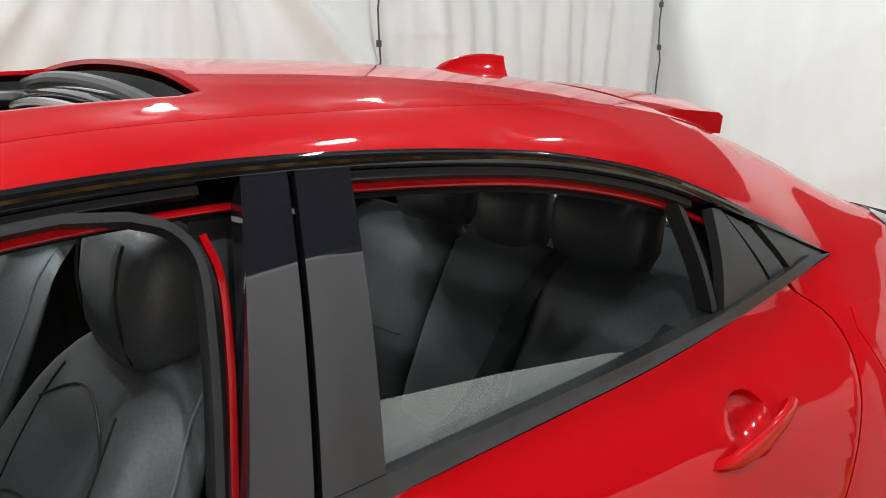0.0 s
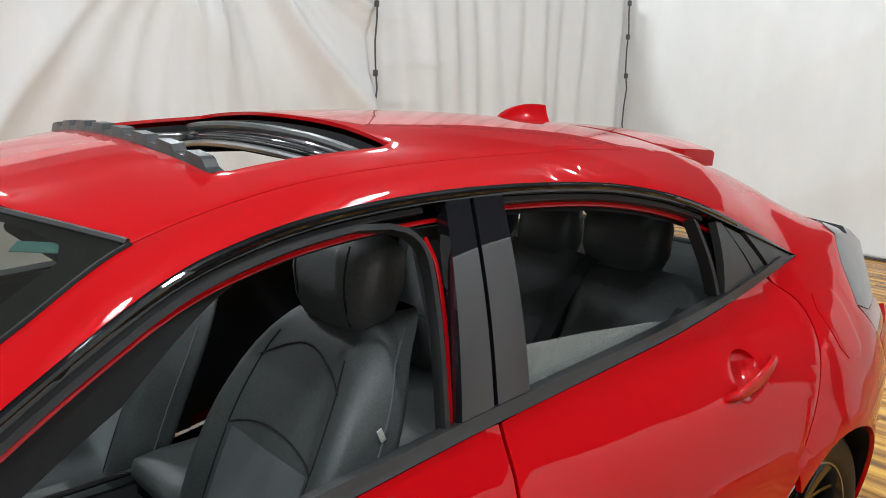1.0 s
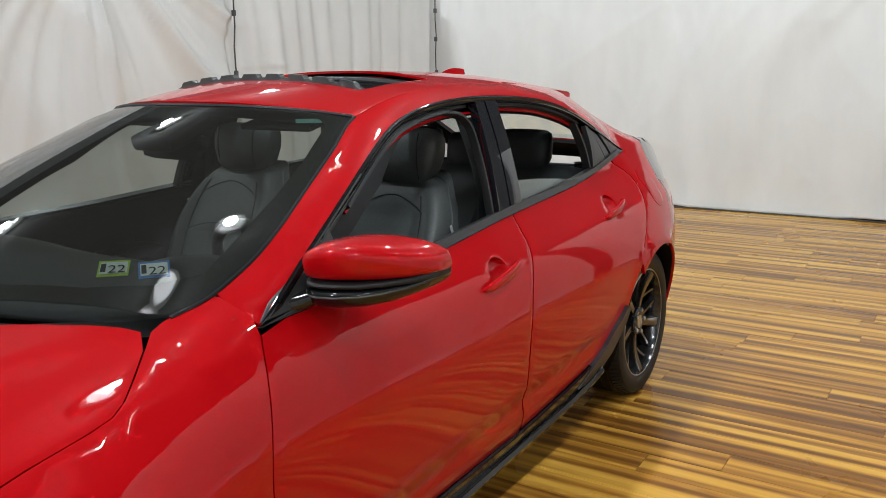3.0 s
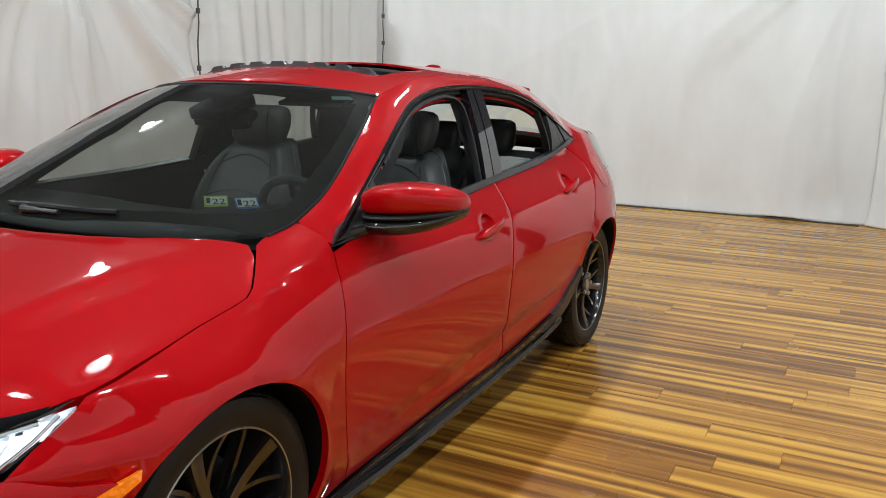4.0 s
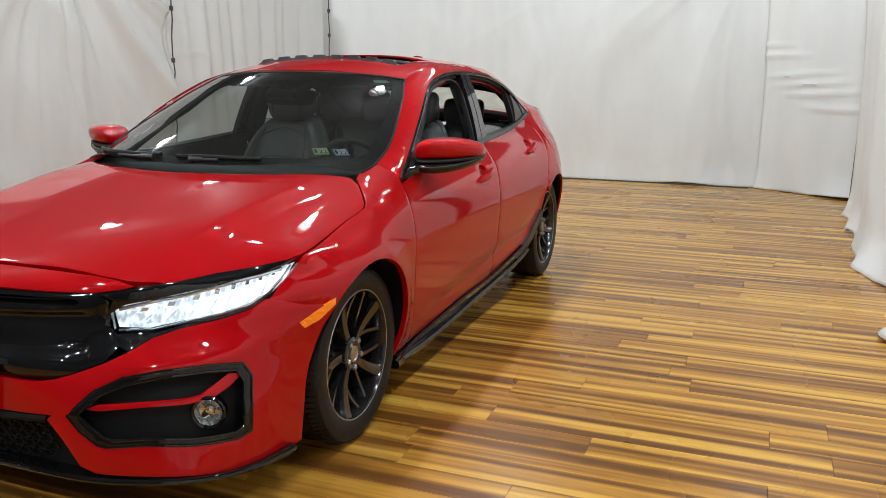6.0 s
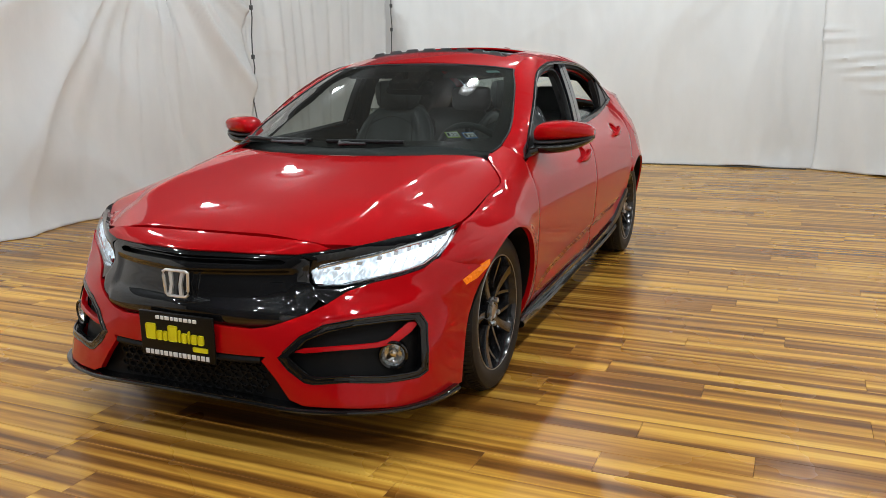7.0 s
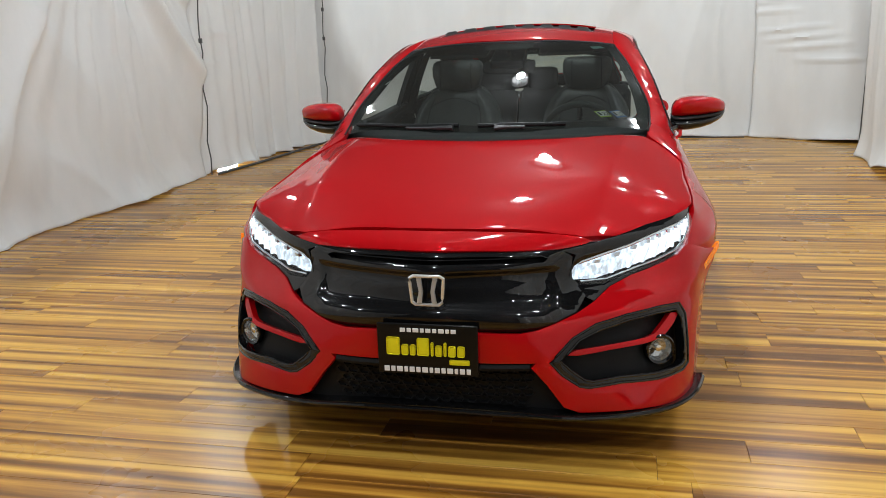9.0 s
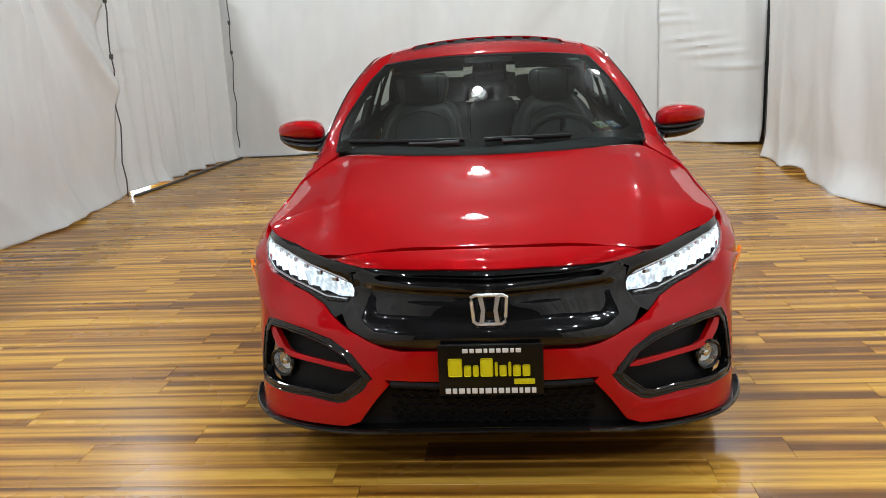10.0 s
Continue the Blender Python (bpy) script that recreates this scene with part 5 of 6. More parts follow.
wheel = build_wheel()
wheel["label"] = "black five-spoke alloy wheel with machined faces"
wheel.location = (0.715, 0.0, 0.3195)
for x, y, rz, rx in ((0.715, 2.70, 0, 20), (-0.715, 0.0, 180, 0), (-0.715, 2.70, 180, 10)):
    copy_thing(wheel, pose(x, y, 0.3195, 0, 0, rz) @ pose(0, 0, 0, rx, 0, 0))

# underside, so that light does not pass below
block("underbody", (1.30, 4.1, 0.06), (0, 1.35, 0.22), PLASTIC, car, 0.02, label="dark underbody")


# ---- inside the car ----
cabin = part_empty("cabin")
cabin["label"] = "dark grey and black cabin lining"
for s in (1, -1):
    panel("door_card", [(0.40, 0.26), (0.38, 0.60), (0.42, 0.85), (0.50, 0.89), (0.80, 0.897), (1.16, 0.912), (1.50, 0.934), (1.62, 0.942), (1.57, 0.28)], side, DASH, cabin, 0.05, flip=s, sink=0.060, lip=0.0)
    panel("door_card", [(1.60, 0.30), (1.66, 0.944), (1.85, 0.952), (2.05, 0.960), (2.25, 0.970), (2.44, 0.985), (2.40, 0.75), (2.25, 0.45)], side, DASH, cabin, 0.05, flip=s, sink=0.060, lip=0.0)
    panel("armrest", [(0.75, 0.66), (1.45, 0.70), (1.50, 0.745), (1.40, 0.765), (0.80, 0.72)], side, LEATHER, cabin, 0.05, flip=s, sink=0.115, lip=-0.05)
    cap = cut(BELT, 0.60, 2.60)
    panel("door_cap", [(y, z + 0.016) for y, z in cap] + [(y, z - 0.06) for y, z in reversed(cap)], side, DASH, cabin, 0.03, flip=s, sink=0.036, lip=0.0)
    # pillar and rail linings behind the painted frame
    lining = [beside(WINDOW_TOP, 0.042 + 0.045 * max(0.0, min(1.0, (24 - i) / 8)))[i] for i in range(5, 52)]
    panel("pillar_lining", lining + [(2.60, 1.03), (2.66, 1.015), (2.70, 0.90), (2.75, 0.75), (3.2, 0.75), (3.1, 1.03), (3.0, 1.14), (2.76, 1.225)] + [(y, ditch_z(y)) for y in np.arange(2.5, 0.66, -0.08)], side, PLASTIC, cabin, 0.05, flip=s, sink=0.046, lip=0.0)
    panel("pillar_lining", [(1.56, 0.30), (1.80, 0.30), (1.765, 0.96), (1.775, 1.27), (1.60, 1.27), (1.585, 0.96)], side, DASH, cabin, 0.04, flip=s, sink=0.066, lip=0.0)
    panel("pillar_lining", [(2.30, 0.60), (2.75, 0.60), (2.68, 1.06), (2.48, 1.18), (2.40, 1.19), (2.46, 1.0)], side, DASH, cabin, 0.04, flip=s, sink=0.050, lip=0.0)
    belt_pts = spline([(s * 0.60, 1.70, 1.22), (s * 0.615, 1.66, 1.05), (s * 0.63, 1.63, 0.85), (s * 0.66, 1.60, 0.55)], 5)
    rings("seat_belt", [(p, (0, 0.024, 0), (s * 0.0016, 0, 0), 4) for p in belt_pts], BELT_WEB, cabin, 8, 4)
headliner = [(x * 0.97, y + 0.03) for x, y in lead] + [(0.47, 1.5), (0.46, 2.0), (0.45, 2.6), (-0.45, 2.6), (-0.46, 2.0), (-0.47, 1.5)]
panel("headliner", headliner, roof, LINER, cabin, 0.05, holes=[[(x * 0.94, 1.515 + (y - 1.515) * 0.93) for x, y in hole]], sink=0.055, lip=0.0)
block("cabin_floor", (1.40, 2.9, 0.05), (0, 1.75, 0.275), CARPET, cabin, 0.01)
block("firewall", (1.40, 0.05, 0.60), (0, 0.40, 0.55), CARPET, cabin, 0.01)
block("cargo_cover", (1.05, 0.62, 0.02), (0, 3.00, 0.90), CARPET, cabin, 0.008)
block("cargo_wall", (1.15, 0.04, 0.60), (0, 3.30, 0.62), CARPET, cabin, 0.01)


def seat(x, mirror):
    """A front seat: grey cloth middles, dark leather-look bolsters, light piping."""
    st = part_empty("front_seat")
    st["label"] = "dark front seat with grey cloth inserts and piping"
    spine = curve((0.50, 1.335), (0.62, 1.375), (0.80, 1.450), (0.95, 1.525), (1.06, 1.585))
    width = curve((0.50, 0.225), (0.65, 0.248), (0.80, 0.250), (0.92, 0.228), (1.00, 0.180), (1.05, 0.125), (1.065, 0.08))

    def front(u, z, lift=0.0):
        """The seat back's padded face: hollow middle, raised bolsters, rounded shoulders."""
        a = abs(u)
        k = math.sin(math.pi * min(1, max(0, (z - 0.42) / 0.64)))
        y = spine(z) - 0.016 + 0.010 * a * a + 0.085 * a ** 9 - 0.046 * k * math.exp(-((a - 0.80) / 0.17) ** 2)
        y += 0.055 * max(0.0, (z - 0.97) / 0.095) ** 2.5
        return (x + u * width(z), y - lift, z)
    bm = bmesh.new()
    loops = []
    for z in np.concatenate((np.linspace(0.46, 0.96, 15), (0.99, 1.015, 1.035, 1.05, 1.06))):
        pts = [front(u, z) for u in np.sin(np.linspace(-math.pi / 2, math.pi / 2, 25))]
        pts += [(x + u * width(z), spine(z) + 0.075 + 0.030 * (1 - abs(u) ** 4) - 0.03 * max(0, (z - 0.97) / 0.09), z) for u in np.linspace(0.97, -0.97, 11)]
        loops.append([bm.verts.new(p) for p in pts])
    for a, b in zip(loops, loops[1:]):
        for i in range(len(a)):
            bm.faces.new((a[i], a[(i + 1) % len(a)], b[(i + 1) % len(a)], b[i]))
    bm.faces.new(loops[-1])
    bm.faces.new(list(reversed(loops[0])))
    bmesh.ops.recalc_face_normals(bm, faces=bm.faces)
    part("backrest", bm, LEATHER, st, sharp=80)
    for e in (1, -1):
        tube("piping", [front(e * (0.575 + 0.05 * (z - 0.5)), z, 0.0005) for z in np.linspace(0.50, 0.995, 24)], 0.0022, INK, st, 6)
        tube("piping", [front(e * 0.965, z, 0.001) for z in np.linspace(0.52, 1.04, 26)], 0.0026, PIPING, st, 6)
    tube("piping", [front(u, 0.815 + 0.03 * (1 - (u / 0.58) ** 2), 0.0008) for u in np.linspace(-0.58, 0.58, 17)], 0.0020, INK, st, 6)
    tube("piping", [front(u, 0.995 - 0.05 * (u / 0.62) ** 2, 0.0008) for u in np.linspace(-0.62, 0.62, 17)], 0.0020, INK, st, 6)
    sheet("cloth_insert", [[front(u, z, 0.003 * (1 - (u / 0.57) ** 6)) for u in np.linspace(-0.56, 0.56, 13)] for z in np.linspace(0.50, 0.81, 12)], CLOTH, st)
    head = []
    for z, w, d in ((1.026, 0.070, 0.030), (1.038, 0.098, 0.048), (1.065, 0.120, 0.058), (1.12, 0.136, 0.064), (1.165, 0.138, 0.060), (1.190, 0.131, 0.050), (1.202, 0.116, 0.036), (1.207, 0.085, 0.018)):
        head.append(((x, 1.615 + 0.10 * (z - 1.10), z), (w, 0, 0), (0, d, 0), 3.3))
    rings("headrest", head, LEATHER, st, 34, 3.3)
    for e in (1, -1):
        tube("headrest_seam", [(x + e * 0.082, 1.554 + 0.020 * abs((z - 1.12) / 0.09) ** 2, z) for z in np.linspace(1.045, 1.195, 12)], 0.0022, INK, st, 6)
        tube("headrest_post", [(x + e * 0.055, 1.61, 0.98), (x + e * 0.055, 1.615, 1.06)], 0.007, CHROME, st, 10)
    rings("cushion", [((x, y, 0.465 + 0.02 * (1.3 - y)), (w, 0, 0), (0, 0, h), 3.4) for y, w, h in ((0.84, 0.16, 0.03), (0.86, 0.20, 0.06), (0.92, 0.235, 0.082), (1.10, 0.245, 0.088), (1.30, 0.245, 0.090), (1.40, 0.22, 0.08))], LEATHER, st, 28, 3.4)
    rings("cloth_insert", [((x, y, 0.535 + 0.03 * (1.25 - y)), (0.145, 0, 0), (0, 0, 0.026), 3.0) for y in (0.90, 0.96, 1.1, 1.25, 1.36)], CLOTH, st, 24, 3.0)
    sg = mirror
    block("airbag_tag", (0.003, 0.011, 0.026), (x + sg * 0.234, 1.525, 0.900), TAPE, st, 0.001, (24, 0, 0), "white side airbag tag")
    block("seat_base", (0.42, 0.46, 0.16), (x, 1.14, 0.33), PLASTIC, st, 0.03)
    return st


seat(0.345, 1)
seat(-0.365, -1)
bench = part_empty("rear_seat")
bench["label"] = "dark rear bench with three headrests"
bs = curve((0.45, 2.36), (0.60, 2.40), (0.80, 2.48), (0.95, 2.555), (1.0, 2.58))
for x, w in ((0.375, 0.215), (0.0, 0.150), (-0.375, 0.215)):
    rws = []
    for z in (0.45, 0.50, 0.60, 0.75, 0.88, 0.94, 0.965, 0.975):
        rws.append(((x, bs(z) + 0.05, z), (w - (0.02 if z > 0.94 else 0), 0, 0), (0, 0.07 if z < 0.95 else 0.045, -0.02), 3.4))
    rings("backrest", rws, LEATHER if x else CLOTH, bench, 26, 3.4)
    if x:
        e = math.copysign(1, x)
        tube("piping", [(x + 0.10 * e, bs(z) - 0.022, z) for z in np.linspace(0.50, 0.93, 12)], 0.0022, PIPING, bench, 6)
        tube("piping", [(x + u * 0.19, bs(0.70) - 0.022 - 0.004 * (1 - u * u), 0.70 + 0.015 * u) for u in np.linspace(-1, 1, 11)], 0.0022, INK, bench, 6)
    hw = 0.135 if x else 0.10
    hx = 0.275 * (1 if x > 0 else -1 if x < 0 else 0)
    hz = 1.0 if x else 0.98
    rings("headrest", [((hx, 2.605 + 0.1 * (z - hz), z), (hw * k, 0, 0), (0, d, 0), 3.0) for z, k, d in ((hz - 0.035, 0.55, 0.03), (hz - 0.02, 0.85, 0.05), (hz + 0.02, 0.98, 0.060), (hz + 0.09, 1.0, 0.058), (hz + 0.125, 0.95, 0.045), (hz + 0.138, 0.8, 0.028), (hz + 0.142, 0.5, 0.012))], LEATHER, bench, 28, 3.0)
rings("cushion", [((0, y, 0.47), (w, 0, 0), (0, 0, h), 5) for y, w, h in ((1.90, 0.52, 0.04), (1.93, 0.57, 0.08), (2.1, 0.60, 0.09), (2.35, 0.60, 0.085), (2.42, 0.58, 0.07))], LEATHER, bench, 40, 5)
for pts in ([(0.205, 2.565, 1.0), (0.19, 2.46, 0.90), (0.13, 2.40, 0.70), (0.06, 2.33, 0.55)], [(0.545, 2.60, 0.98), (0.525, 2.50, 0.90), (0.46, 2.42, 0.72), (0.40, 2.32, 0.56)], [(-0.545, 2.60, 0.98), (-0.525, 2.50, 0.90), (-0.46, 2.42, 0.72), (-0.40, 2.32, 0.56)]):
    rings("seat_belt", [(p, (0.024, 0.004, 0), (0, 0.0015, 0.0008), 4) for p in spline(pts, 5)], BELT_WEB, bench, 8, 4)
block("belt_guide", (0.055, 0.05, 0.022), (0.545, 2.625, 0.992), PLASTIC, bench, 0.006, (0, 0, 12))
tube("belt_guide_rim", [(0.545 + 0.03 * math.cos(t), 2.622 + 0.026 * math.sin(t), 1.006) for t in np.linspace(0, 2 * math.pi, 16)[:-1]], 0.003, SILVER, bench, 6, closed=True)

# dashboard
rows = []
for x in np.linspace(-0.74, 0.74, 41):
    hump = 0.034 * math.exp(-((x - 0.35) / 0.17) ** 4)
    dip = 0.012 * math.exp(-((x + 0.1) / 0.25) ** 4)
    e = max(0, abs(x) - 0.55) / 0.2
    rows.append([(x, 0.20 + 0.22 * (abs(x) / 0.7) ** 2, 0.895 - 0.012 * e), (x, 0.45, 0.898), (x, 0.62, 0.900 + 0.5 * hump - dip), (x, 0.72, 0.892 + hump - dip), (x, 0.775 + 0.5 * hump, 0.882 + hump - dip),
                 (x, 0.795 + 0.6 * hump, 0.866 + hump - dip), (x, 0.79, 0.84), (x, 0.80, 0.76), (x, 0.80, 0.70), (x, 0.74, 0.58), (x, 0.60, 0.50)])
dash = sheet("dashboard", rows, DASH, cabin, "dark grey soft dashboard", 0.01)
block("centre_screen", (0.24, 0.02, 0.15), (0, 0.79, 0.80), PILLAR, dash, 0.008, (-8, 0, 0), "dark glossy display")
for x in (-0.62, 0.64):
    tube("air_vent", [(x + 0.055 * math.cos(t), 0.808, 0.80 + 0.03 * math.sin(t)) for t in np.linspace(0, 2 * math.pi, 20)[:-1]], 0.006, SILVER, dash, 6, closed=True)
wheel_ob = part_empty("steering_wheel")
wheel_ob["label"] = "black leather steering wheel with three spokes"
wm = pose(0.348, 0.945, 0.842, -62, 0, 0)
tube("rim", [tuple(wm @ Vector((0.178 * math.cos(t), 0.178 * math.sin(t), 0))) for t in np.linspace(0, 2 * math.pi, 49)[:-1]], 0.0165, LEATHER, wheel_ob, 12, closed=True)
rings("airbag_cover", [(tuple(wm @ Vector((0, -0.005, h))), tuple(wm.to_3x3() @ Vector((w, 0, 0))), tuple(wm.to_3x3() @ Vector((0, w * 0.8, 0))), 2.6) for h, w in ((-0.05, 0.05), (-0.01, 0.075), (0.012, 0.07), (0.022, 0.05), (0.024, 0.02))], DASH, wheel_ob, 24, 2.6)
for ang in (8, 172, 270):
    c, sn = math.cos(radians(ang)), math.sin(radians(ang))
    tube("spoke", [tuple(wm @ Vector((0.06 * c, 0.06 * sn, -0.005))), tuple(wm @ Vector((0.12 * c, 0.12 * sn, -0.008))), tuple(wm @ Vector((0.172 * c, 0.172 * sn, 0)))], [0.022, 0.016, 0.013], SATIN, wheel_ob, 10)
tube("column", [tuple(wm @ Vector((0, 0, -0.03))), tuple(wm @ Vector((0, 0, -0.22)))], 0.045, DASH, wheel_ob, 14)
for e in (1, -1):
    tube("stalk", [tuple(wm @ Vector((0.05 * e, 0.02, -0.06))), tuple(wm @ Vector((0.17 * e, 0.05, -0.055)))], [0.011, 0.008], PLASTIC, wheel_ob, 8)
console = part_empty("centre_console")
console["label"] = "black centre console with padded armrest lid"
block("console_body", (0.25, 0.90, 0.30), (0.0, 1.18, 0.43), PLASTIC, console, 0.03, taper=0.92)
rings("armrest_lid", [((0.0, y, 0.615), (w, 0, 0), (0, 0, h), 4) for y, w, h in ((1.34, 0.085, 0.012), (1.355, 0.105, 0.028), (1.42, 0.112, 0.034), (1.58, 0.112, 0.034), (1.64, 0.10, 0.028), (1.655, 0.08, 0.012))], LEATHER, console, 26, 4)
for e in (1, -1):
    tube("console_edge", [(e * 0.115, y, 0.585 + 0.02 * (y - 0.8)) for y in np.linspace(0.80, 1.36, 12)], 0.007, SATIN, console, 8)
rings("gear_boot", [((-0.02, 0.93, z), (w, 0, 0), (0, w, 0), 2.2) for z, w in ((0.585, 0.055), (0.61, 0.048), (0.66, 0.022))], LEATHER, console, 18, 2.2)
rings("gear_knob", [((-0.02, 0.925, z), (w, 0, 0), (0, w, 0), 2) for z, w in ((0.66, 0.014), (0.69, 0.022), (0.72, 0.026), (0.74, 0.022), (0.748, 0.010))], PILLAR, console, 18, 2)

# inner mirror, camera pod, sun visors
rear_mirror = part_empty("rear_view_mirror")
rear_mirror["label"] = "black interior mirror on a stalk"
rings("mirror_shell", [((x, 0.955, 1.182), (0, 0.004, h * 0.12), (0, 0.016, h), 3) for x, h in ((-0.125, 0.012), (-0.120, 0.026), (-0.08, 0.033), (0.08, 0.035), (0.120, 0.028), (0.125, 0.012))], PLASTIC, rear_mirror, 18, 3)
tube("stalk", [(0, 0.945, 1.195), (0, 0.90, 1.235), (0, 0.90, 1.262)], 0.011, PLASTIC, rear_mirror, 8)
block("camera_pod", (0.16, 0.17, 0.045), (0, 0.940, 1.222), PLASTIC, cabin, 0.015, (19, 0, 0))
for x in (0.31, -0.31):
    block("sun_visor", (0.27, 0.14, 0.016), (x * 0.84, 1.15, 1.252), LINER, cabin, 0.006, (14, 0, 0))

# windscreen stickers
def on_screen(x, y, lift):
    p = screen(x, y)
    a = (screen(x + 0.003, y) - screen(x - 0.003, y)).normalized()
    b = (screen(x, y + 0.003) - screen(x, y - 0.003)).normalized()
    c = a.cross(b).normalized()
    a = Vector((0, 0, 1)).cross(c).normalized() * -1
    a = a if a.x > 0 else -a
    b = c.cross(a)
    m = Matrix((a, b, c)).transposed().to_4x4()
    m.translation = p + c * lift
    return m


for x0, colour in ((0.456, LIME), (0.518, BLUE)):
    sticker = slab("sticker", [(-0.031, -0.026), (0.031, -0.026), (0.031, 0.026), (-0.031, 0.026)], on_screen(x0 + 0.02, 0.374 + 0.052 * (x0 > 0.5), -0.006), 0.001, colour, ws, "inspection sticker with printed year")
    slab("sticker_face", [(-0.027, -0.019), (0.027, -0.019), (0.027, 0.019), (-0.027, 0.019)], on_screen(x0 + 0.02, 0.374 + 0.052 * (x0 > 0.5), -0.0045), 0.001, WHITE, sticker)
    slab("sticker_print", [(-0.025, -0.013), (-0.015, -0.013), (-0.015, 0.013), (-0.025, 0.013)], on_screen(x0 + 0.02, 0.374 + 0.052 * (x0 > 0.5), -0.003), 0.001, INK, sticker)
    font = bpy.data.curves.new("sticker_year", "FONT")
    font.body, font.size, font.align_x, font.align_y = "22", 0.036, "CENTER", "CENTER"
    font.materials.append(INK)
    txt = new("sticker_year", font)
    txt.parent = sticker
    txt.matrix_basis = on_screen(x0 + 0.03, 0.374 + 0.052 * (x0 > 0.5), -0.0025)
slab("sticker", [(-0.009, -0.018), (0.009, -0.018), (0.009, 0.018), (-0.009, 0.018)], on_screen(-0.555, 0.80, -0.006), 0.001, WHITE, ws, "small white tag at the windscreen edge")
slab("sticker", [(-0.04, -0.012), (0.04, -0.012), (0.04, 0.012), (-0.04, 0.012)], on_screen(0.425, 1.055, -0.006), 0.001, TEAL, ws, "pale teal sticker near the roof")

# door mirrors
for s in (1, -1):
    mir = part_empty("door_mirror")
    mir["label"] = "red-capped door mirror with black lower shell"
    cap, low, inn = [], [], []
    for x, y, d, top, bot, foot in ((0.768, 0.684, 0.034, 0.986, 0.958, 0.912), (0.772, 0.686, 0.060, 1.004, 0.954, 0.900), (0.786, 0.692, 0.084, 1.024, 0.951, 0.892), (0.81, 0.702, 0.096, 1.036, 0.950, 0.889), (0.85, 0.716, 0.102, 1.041, 0.951, 0.890),
                                    (0.90, 0.735, 0.100, 1.040, 0.953, 0.896), (0.945, 0.757, 0.090, 1.033, 0.957, 0.908), (0.980, 0.779, 0.074, 1.022, 0.961, 0.924), (1.000, 0.797, 0.054, 1.010, 0.964, 0.937), (1.010, 0.808, 0.030, 0.999, 0.968, 0.951)):
        h = (top - bot) / 2
        cap.append(((s * x, y, bot + h), (0, d, 0), (0, -0.25 * h, h), 3.2))
        low.append(((s * (x - 0.003), y + 0.005, (bot - 0.005 + foot) / 2), (0, d * 0.94, 0), (0, -0.1 * h, (bot - 0.005 - foot) / 2), 2.8))
        inn.append(((s * (x - 0.002), y + 0.004, bot - 0.004), (0, d * 0.93, 0), (0, 0, 0.010), 3))
    rings("mirror_cap", cap, PAINT, mir, 32, 2.9)
    rings("mirror_shell", low, BLACK, mir, 32, 2.8, "gloss black lower shell")
    rings("mirror_gap", inn, SEAL, mir, 24, 3)
    # lighter thin bead added as the reflection line along the gloss shell
    tube("shell_edge", [(c[0] + s * 0.001, c[1] - a[1] * 1.01, c[2] + 0.2 * b[2]) for c, a, b, _ in low[1:-1]], 0.0022, SATIN, mir, 6)
    slab("mirror_glass", [(s * 0.80, -0.035), (s * 0.940, -0.022), (s * 0.940, 0.024), (s * 0.81, 0.030)], Matrix.Translation((0, 0.845, 0.960)) @ pose(0, 0, 0, -90, 0, 0) if s < 0 else Matrix.Translation((0, 0.845, 0.960)) @ pose(0, 0, 0, 90, 0, 0), 0.004, CHROME, mir)
    rings("mirror_arm", [((s * 0.745, 0.600, 0.905), (0, 0.055, 0.008), (0, 0, 0.020), 3), ((s * 0.775, 0.640, 0.912), (0, 0.052, 0.006), (0, 0, 0.018), 3), ((s * 0.82, 0.710, 0.925), (0, 0.055, 0), (0, 0, 0.018), 3), ((s * 0.85, 0.735, 0.93), (0, 0.05, 0), (0, 0, 0.014), 3)], BLACK, mir, 18, 3)

# wipers, parked low along the cowl
base_y = curve((0.0, 0.124), (0.25, 0.152), (0.42, 0.216), (0.56, 0.330), (0.64, 0.42))
for x0, x1, tip in ((0.33, -0.02, 0.05), (-0.10, -0.60, -0.12)):
    wip = part_empty("wiper")
    wip["label"] = "black wiper at rest along the windscreen's foot"
    line = [screen(x, base_y(abs(x)) + 0.004) + Vector((0, -0.004, 0.010)) for x in np.linspace(x0, x1, 16)]
    tube("wiper_blade", [tuple(p) for p in line], 0.009, PLASTIC, wip, 8)
    arm = [screen(x, base_y(abs(x)) - 0.008) + Vector((0, -0.010, 0.007)) for x in np.linspace(x0 + (x1 - x0) * 0.45, tip, 10)]
    tube("wiper_arm", [tuple(p) for p in arm], [0.006] * 6 + [0.009] * 3 + [0.014], SATIN, wip, 8)

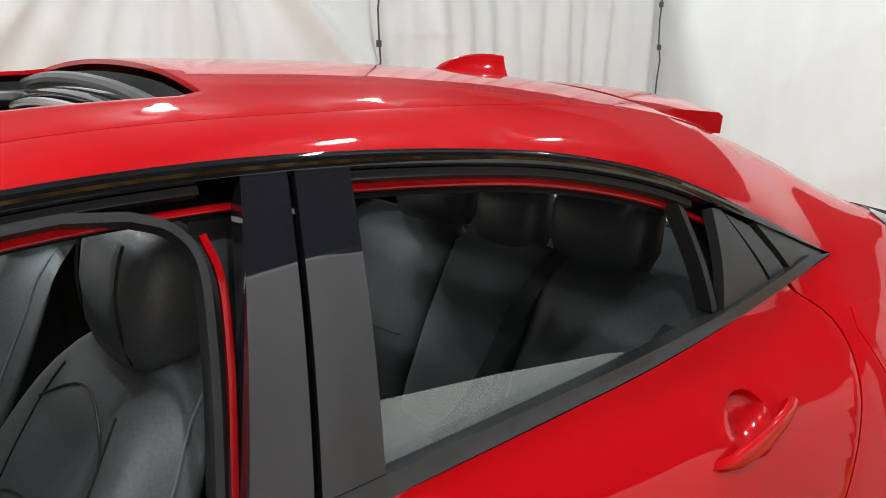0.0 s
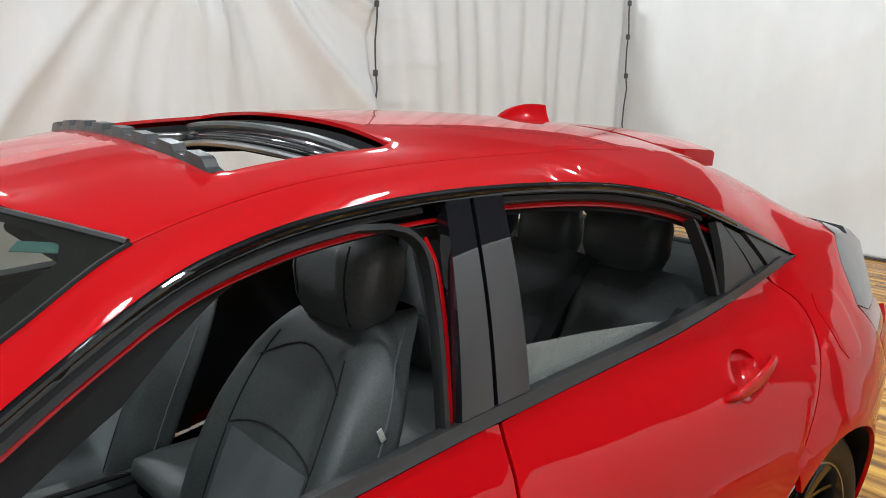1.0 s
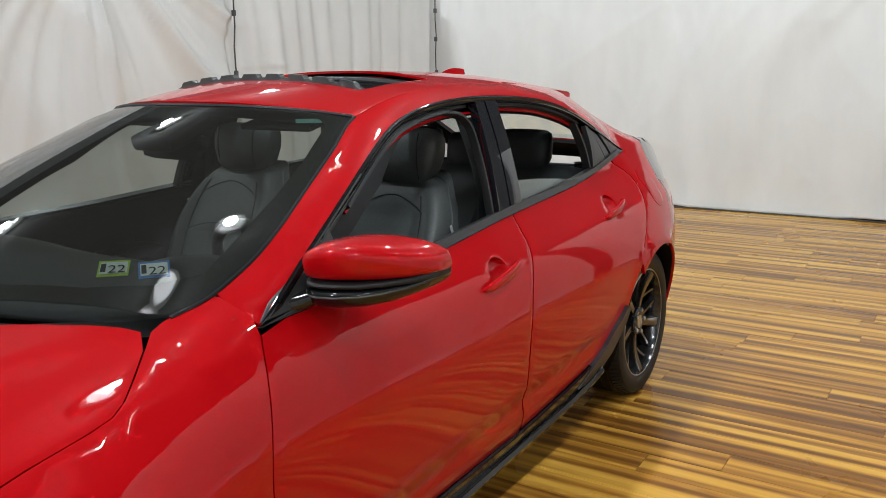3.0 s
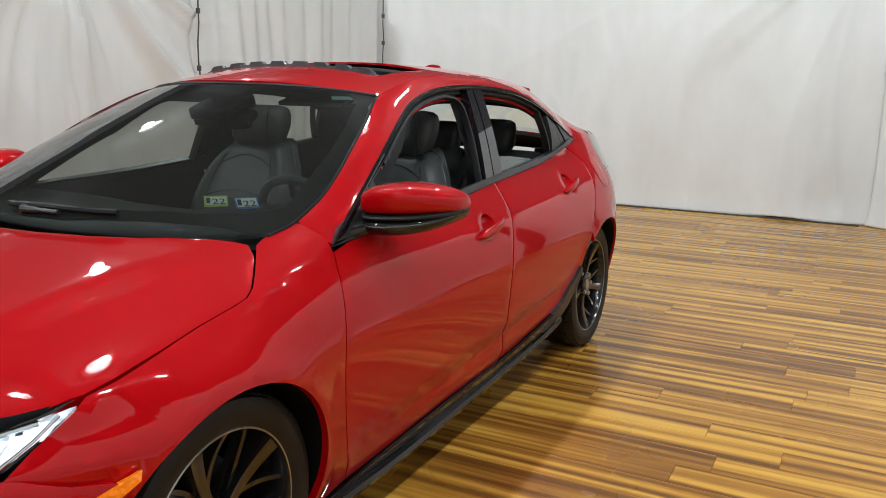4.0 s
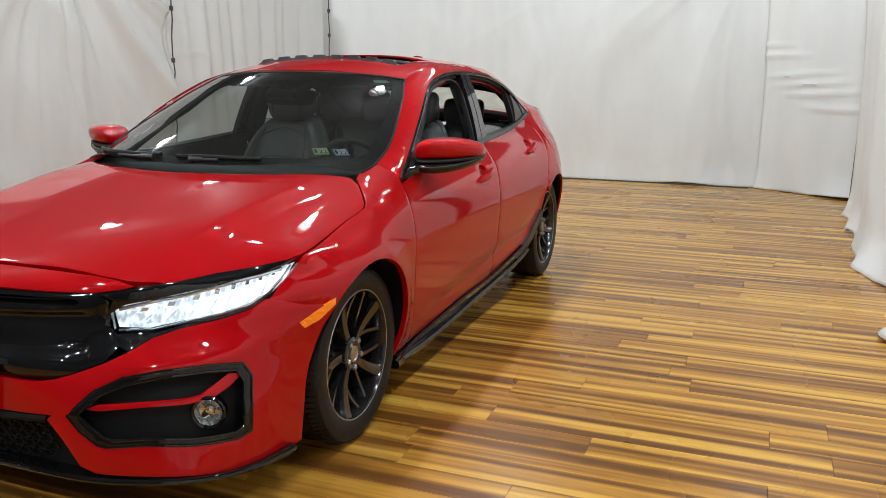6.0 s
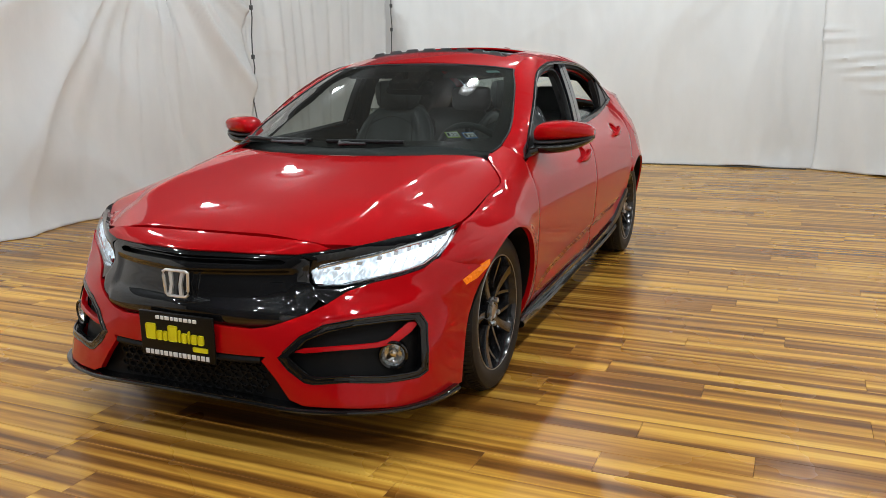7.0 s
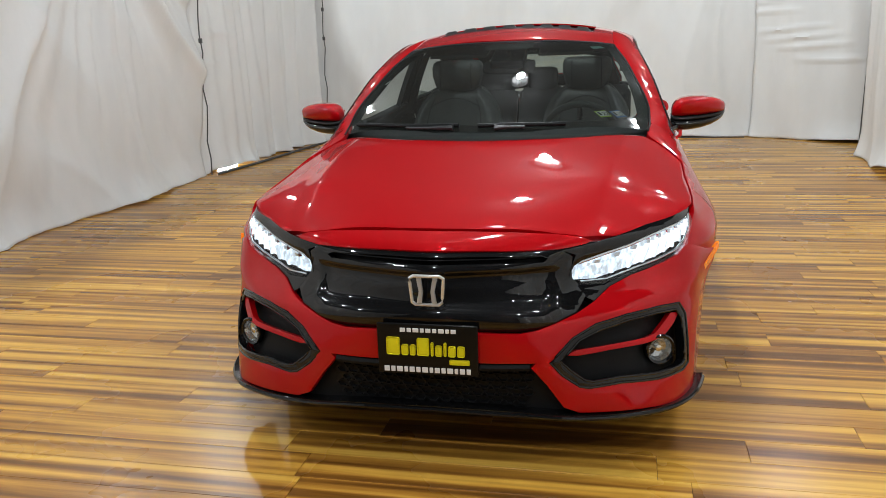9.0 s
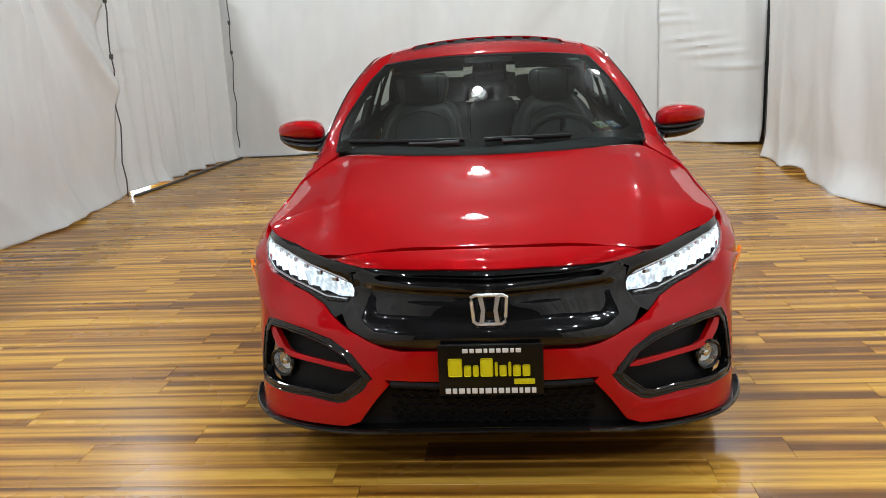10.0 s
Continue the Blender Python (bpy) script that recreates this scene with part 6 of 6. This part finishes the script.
# the far side of the body stands slightly fuller
for ob in car.children_recursive:
    top = ob
    while top.parent and top.parent != car:
        top = top.parent
    if ob.type != "MESH" or top.name.startswith("wheel") and not top.name.startswith("wheel_h") or ob.data.get("fuller"):
        continue
    ob.data["fuller"] = 1
    co = np.empty(3 * len(ob.data.vertices))
    ob.data.vertices.foreach_get("co", co)
    co = co.reshape(-1, 3)
    k = np.clip(-co[:, 0] / 0.45, 0, 1) * (0.010 + 0.040 * np.clip((co[:, 1] - 0.2) / 0.8, 0, 1))
    co[:, 0] -= k
    ob.data.vertices.foreach_set("co", co.ravel())
    ob.data.update()

# ---- floor planks, last ----
PLANK_L, PLANK_W = 1.22, 0.15
bm = bmesh.new()
bmesh.ops.create_cube(bm, size=1, matrix=Matrix.Translation((0, 0, -0.004)) @ Matrix.Diagonal((PLANK_L - 0.0012, PLANK_W - 0.0016, 0.008, 1)))
bmesh.ops.bevel(bm, geom=[e for e in bm.edges if all(v.co.z > -0.001 for v in e.verts)], offset=0.0009, segments=1, affect="EDGES")
plank_mesh = bpy.data.meshes.new("plank")
bm.to_mesh(plank_mesh)
bm.free()
plank_mesh.materials.append(WOOD)
far_v, far_f = [], []
pv = [tuple(v.co) for v in plank_mesh.vertices]
pf = [tuple(p.vertices) for p in plank_mesh.polygons]
rnd = random.Random(5)
count = 0
for j in range(-54, 57):
    y = 0.55 + PLANK_W * j
    off = rnd.random() * PLANK_L
    for i in range(-4, 4):
        x = off + PLANK_L * i
        if not -4.9 < x < 4.3:
            continue
        if -2.75 < y < 3.4 and -2.6 < x < 3.6 and count < 300:
            ob = new("plank", plank_mesh)
            ob.location = (x, y, 0)
            ob.parent = floor_ob
            count += 1
        else:
            b0 = len(far_v)
            far_v += [(a + x, b + y, c) for a, b, c in pv]
            far_f += [tuple(b0 + q for q in f) for f in pf]
me = bpy.data.meshes.new("far_planks")
me.from_pydata(far_v, [], far_f)
me.materials.append(WOOD)
far = tagged(new("far_planks", me), "wood-look planks further out", kind="stuff")
far.parent = floor_ob
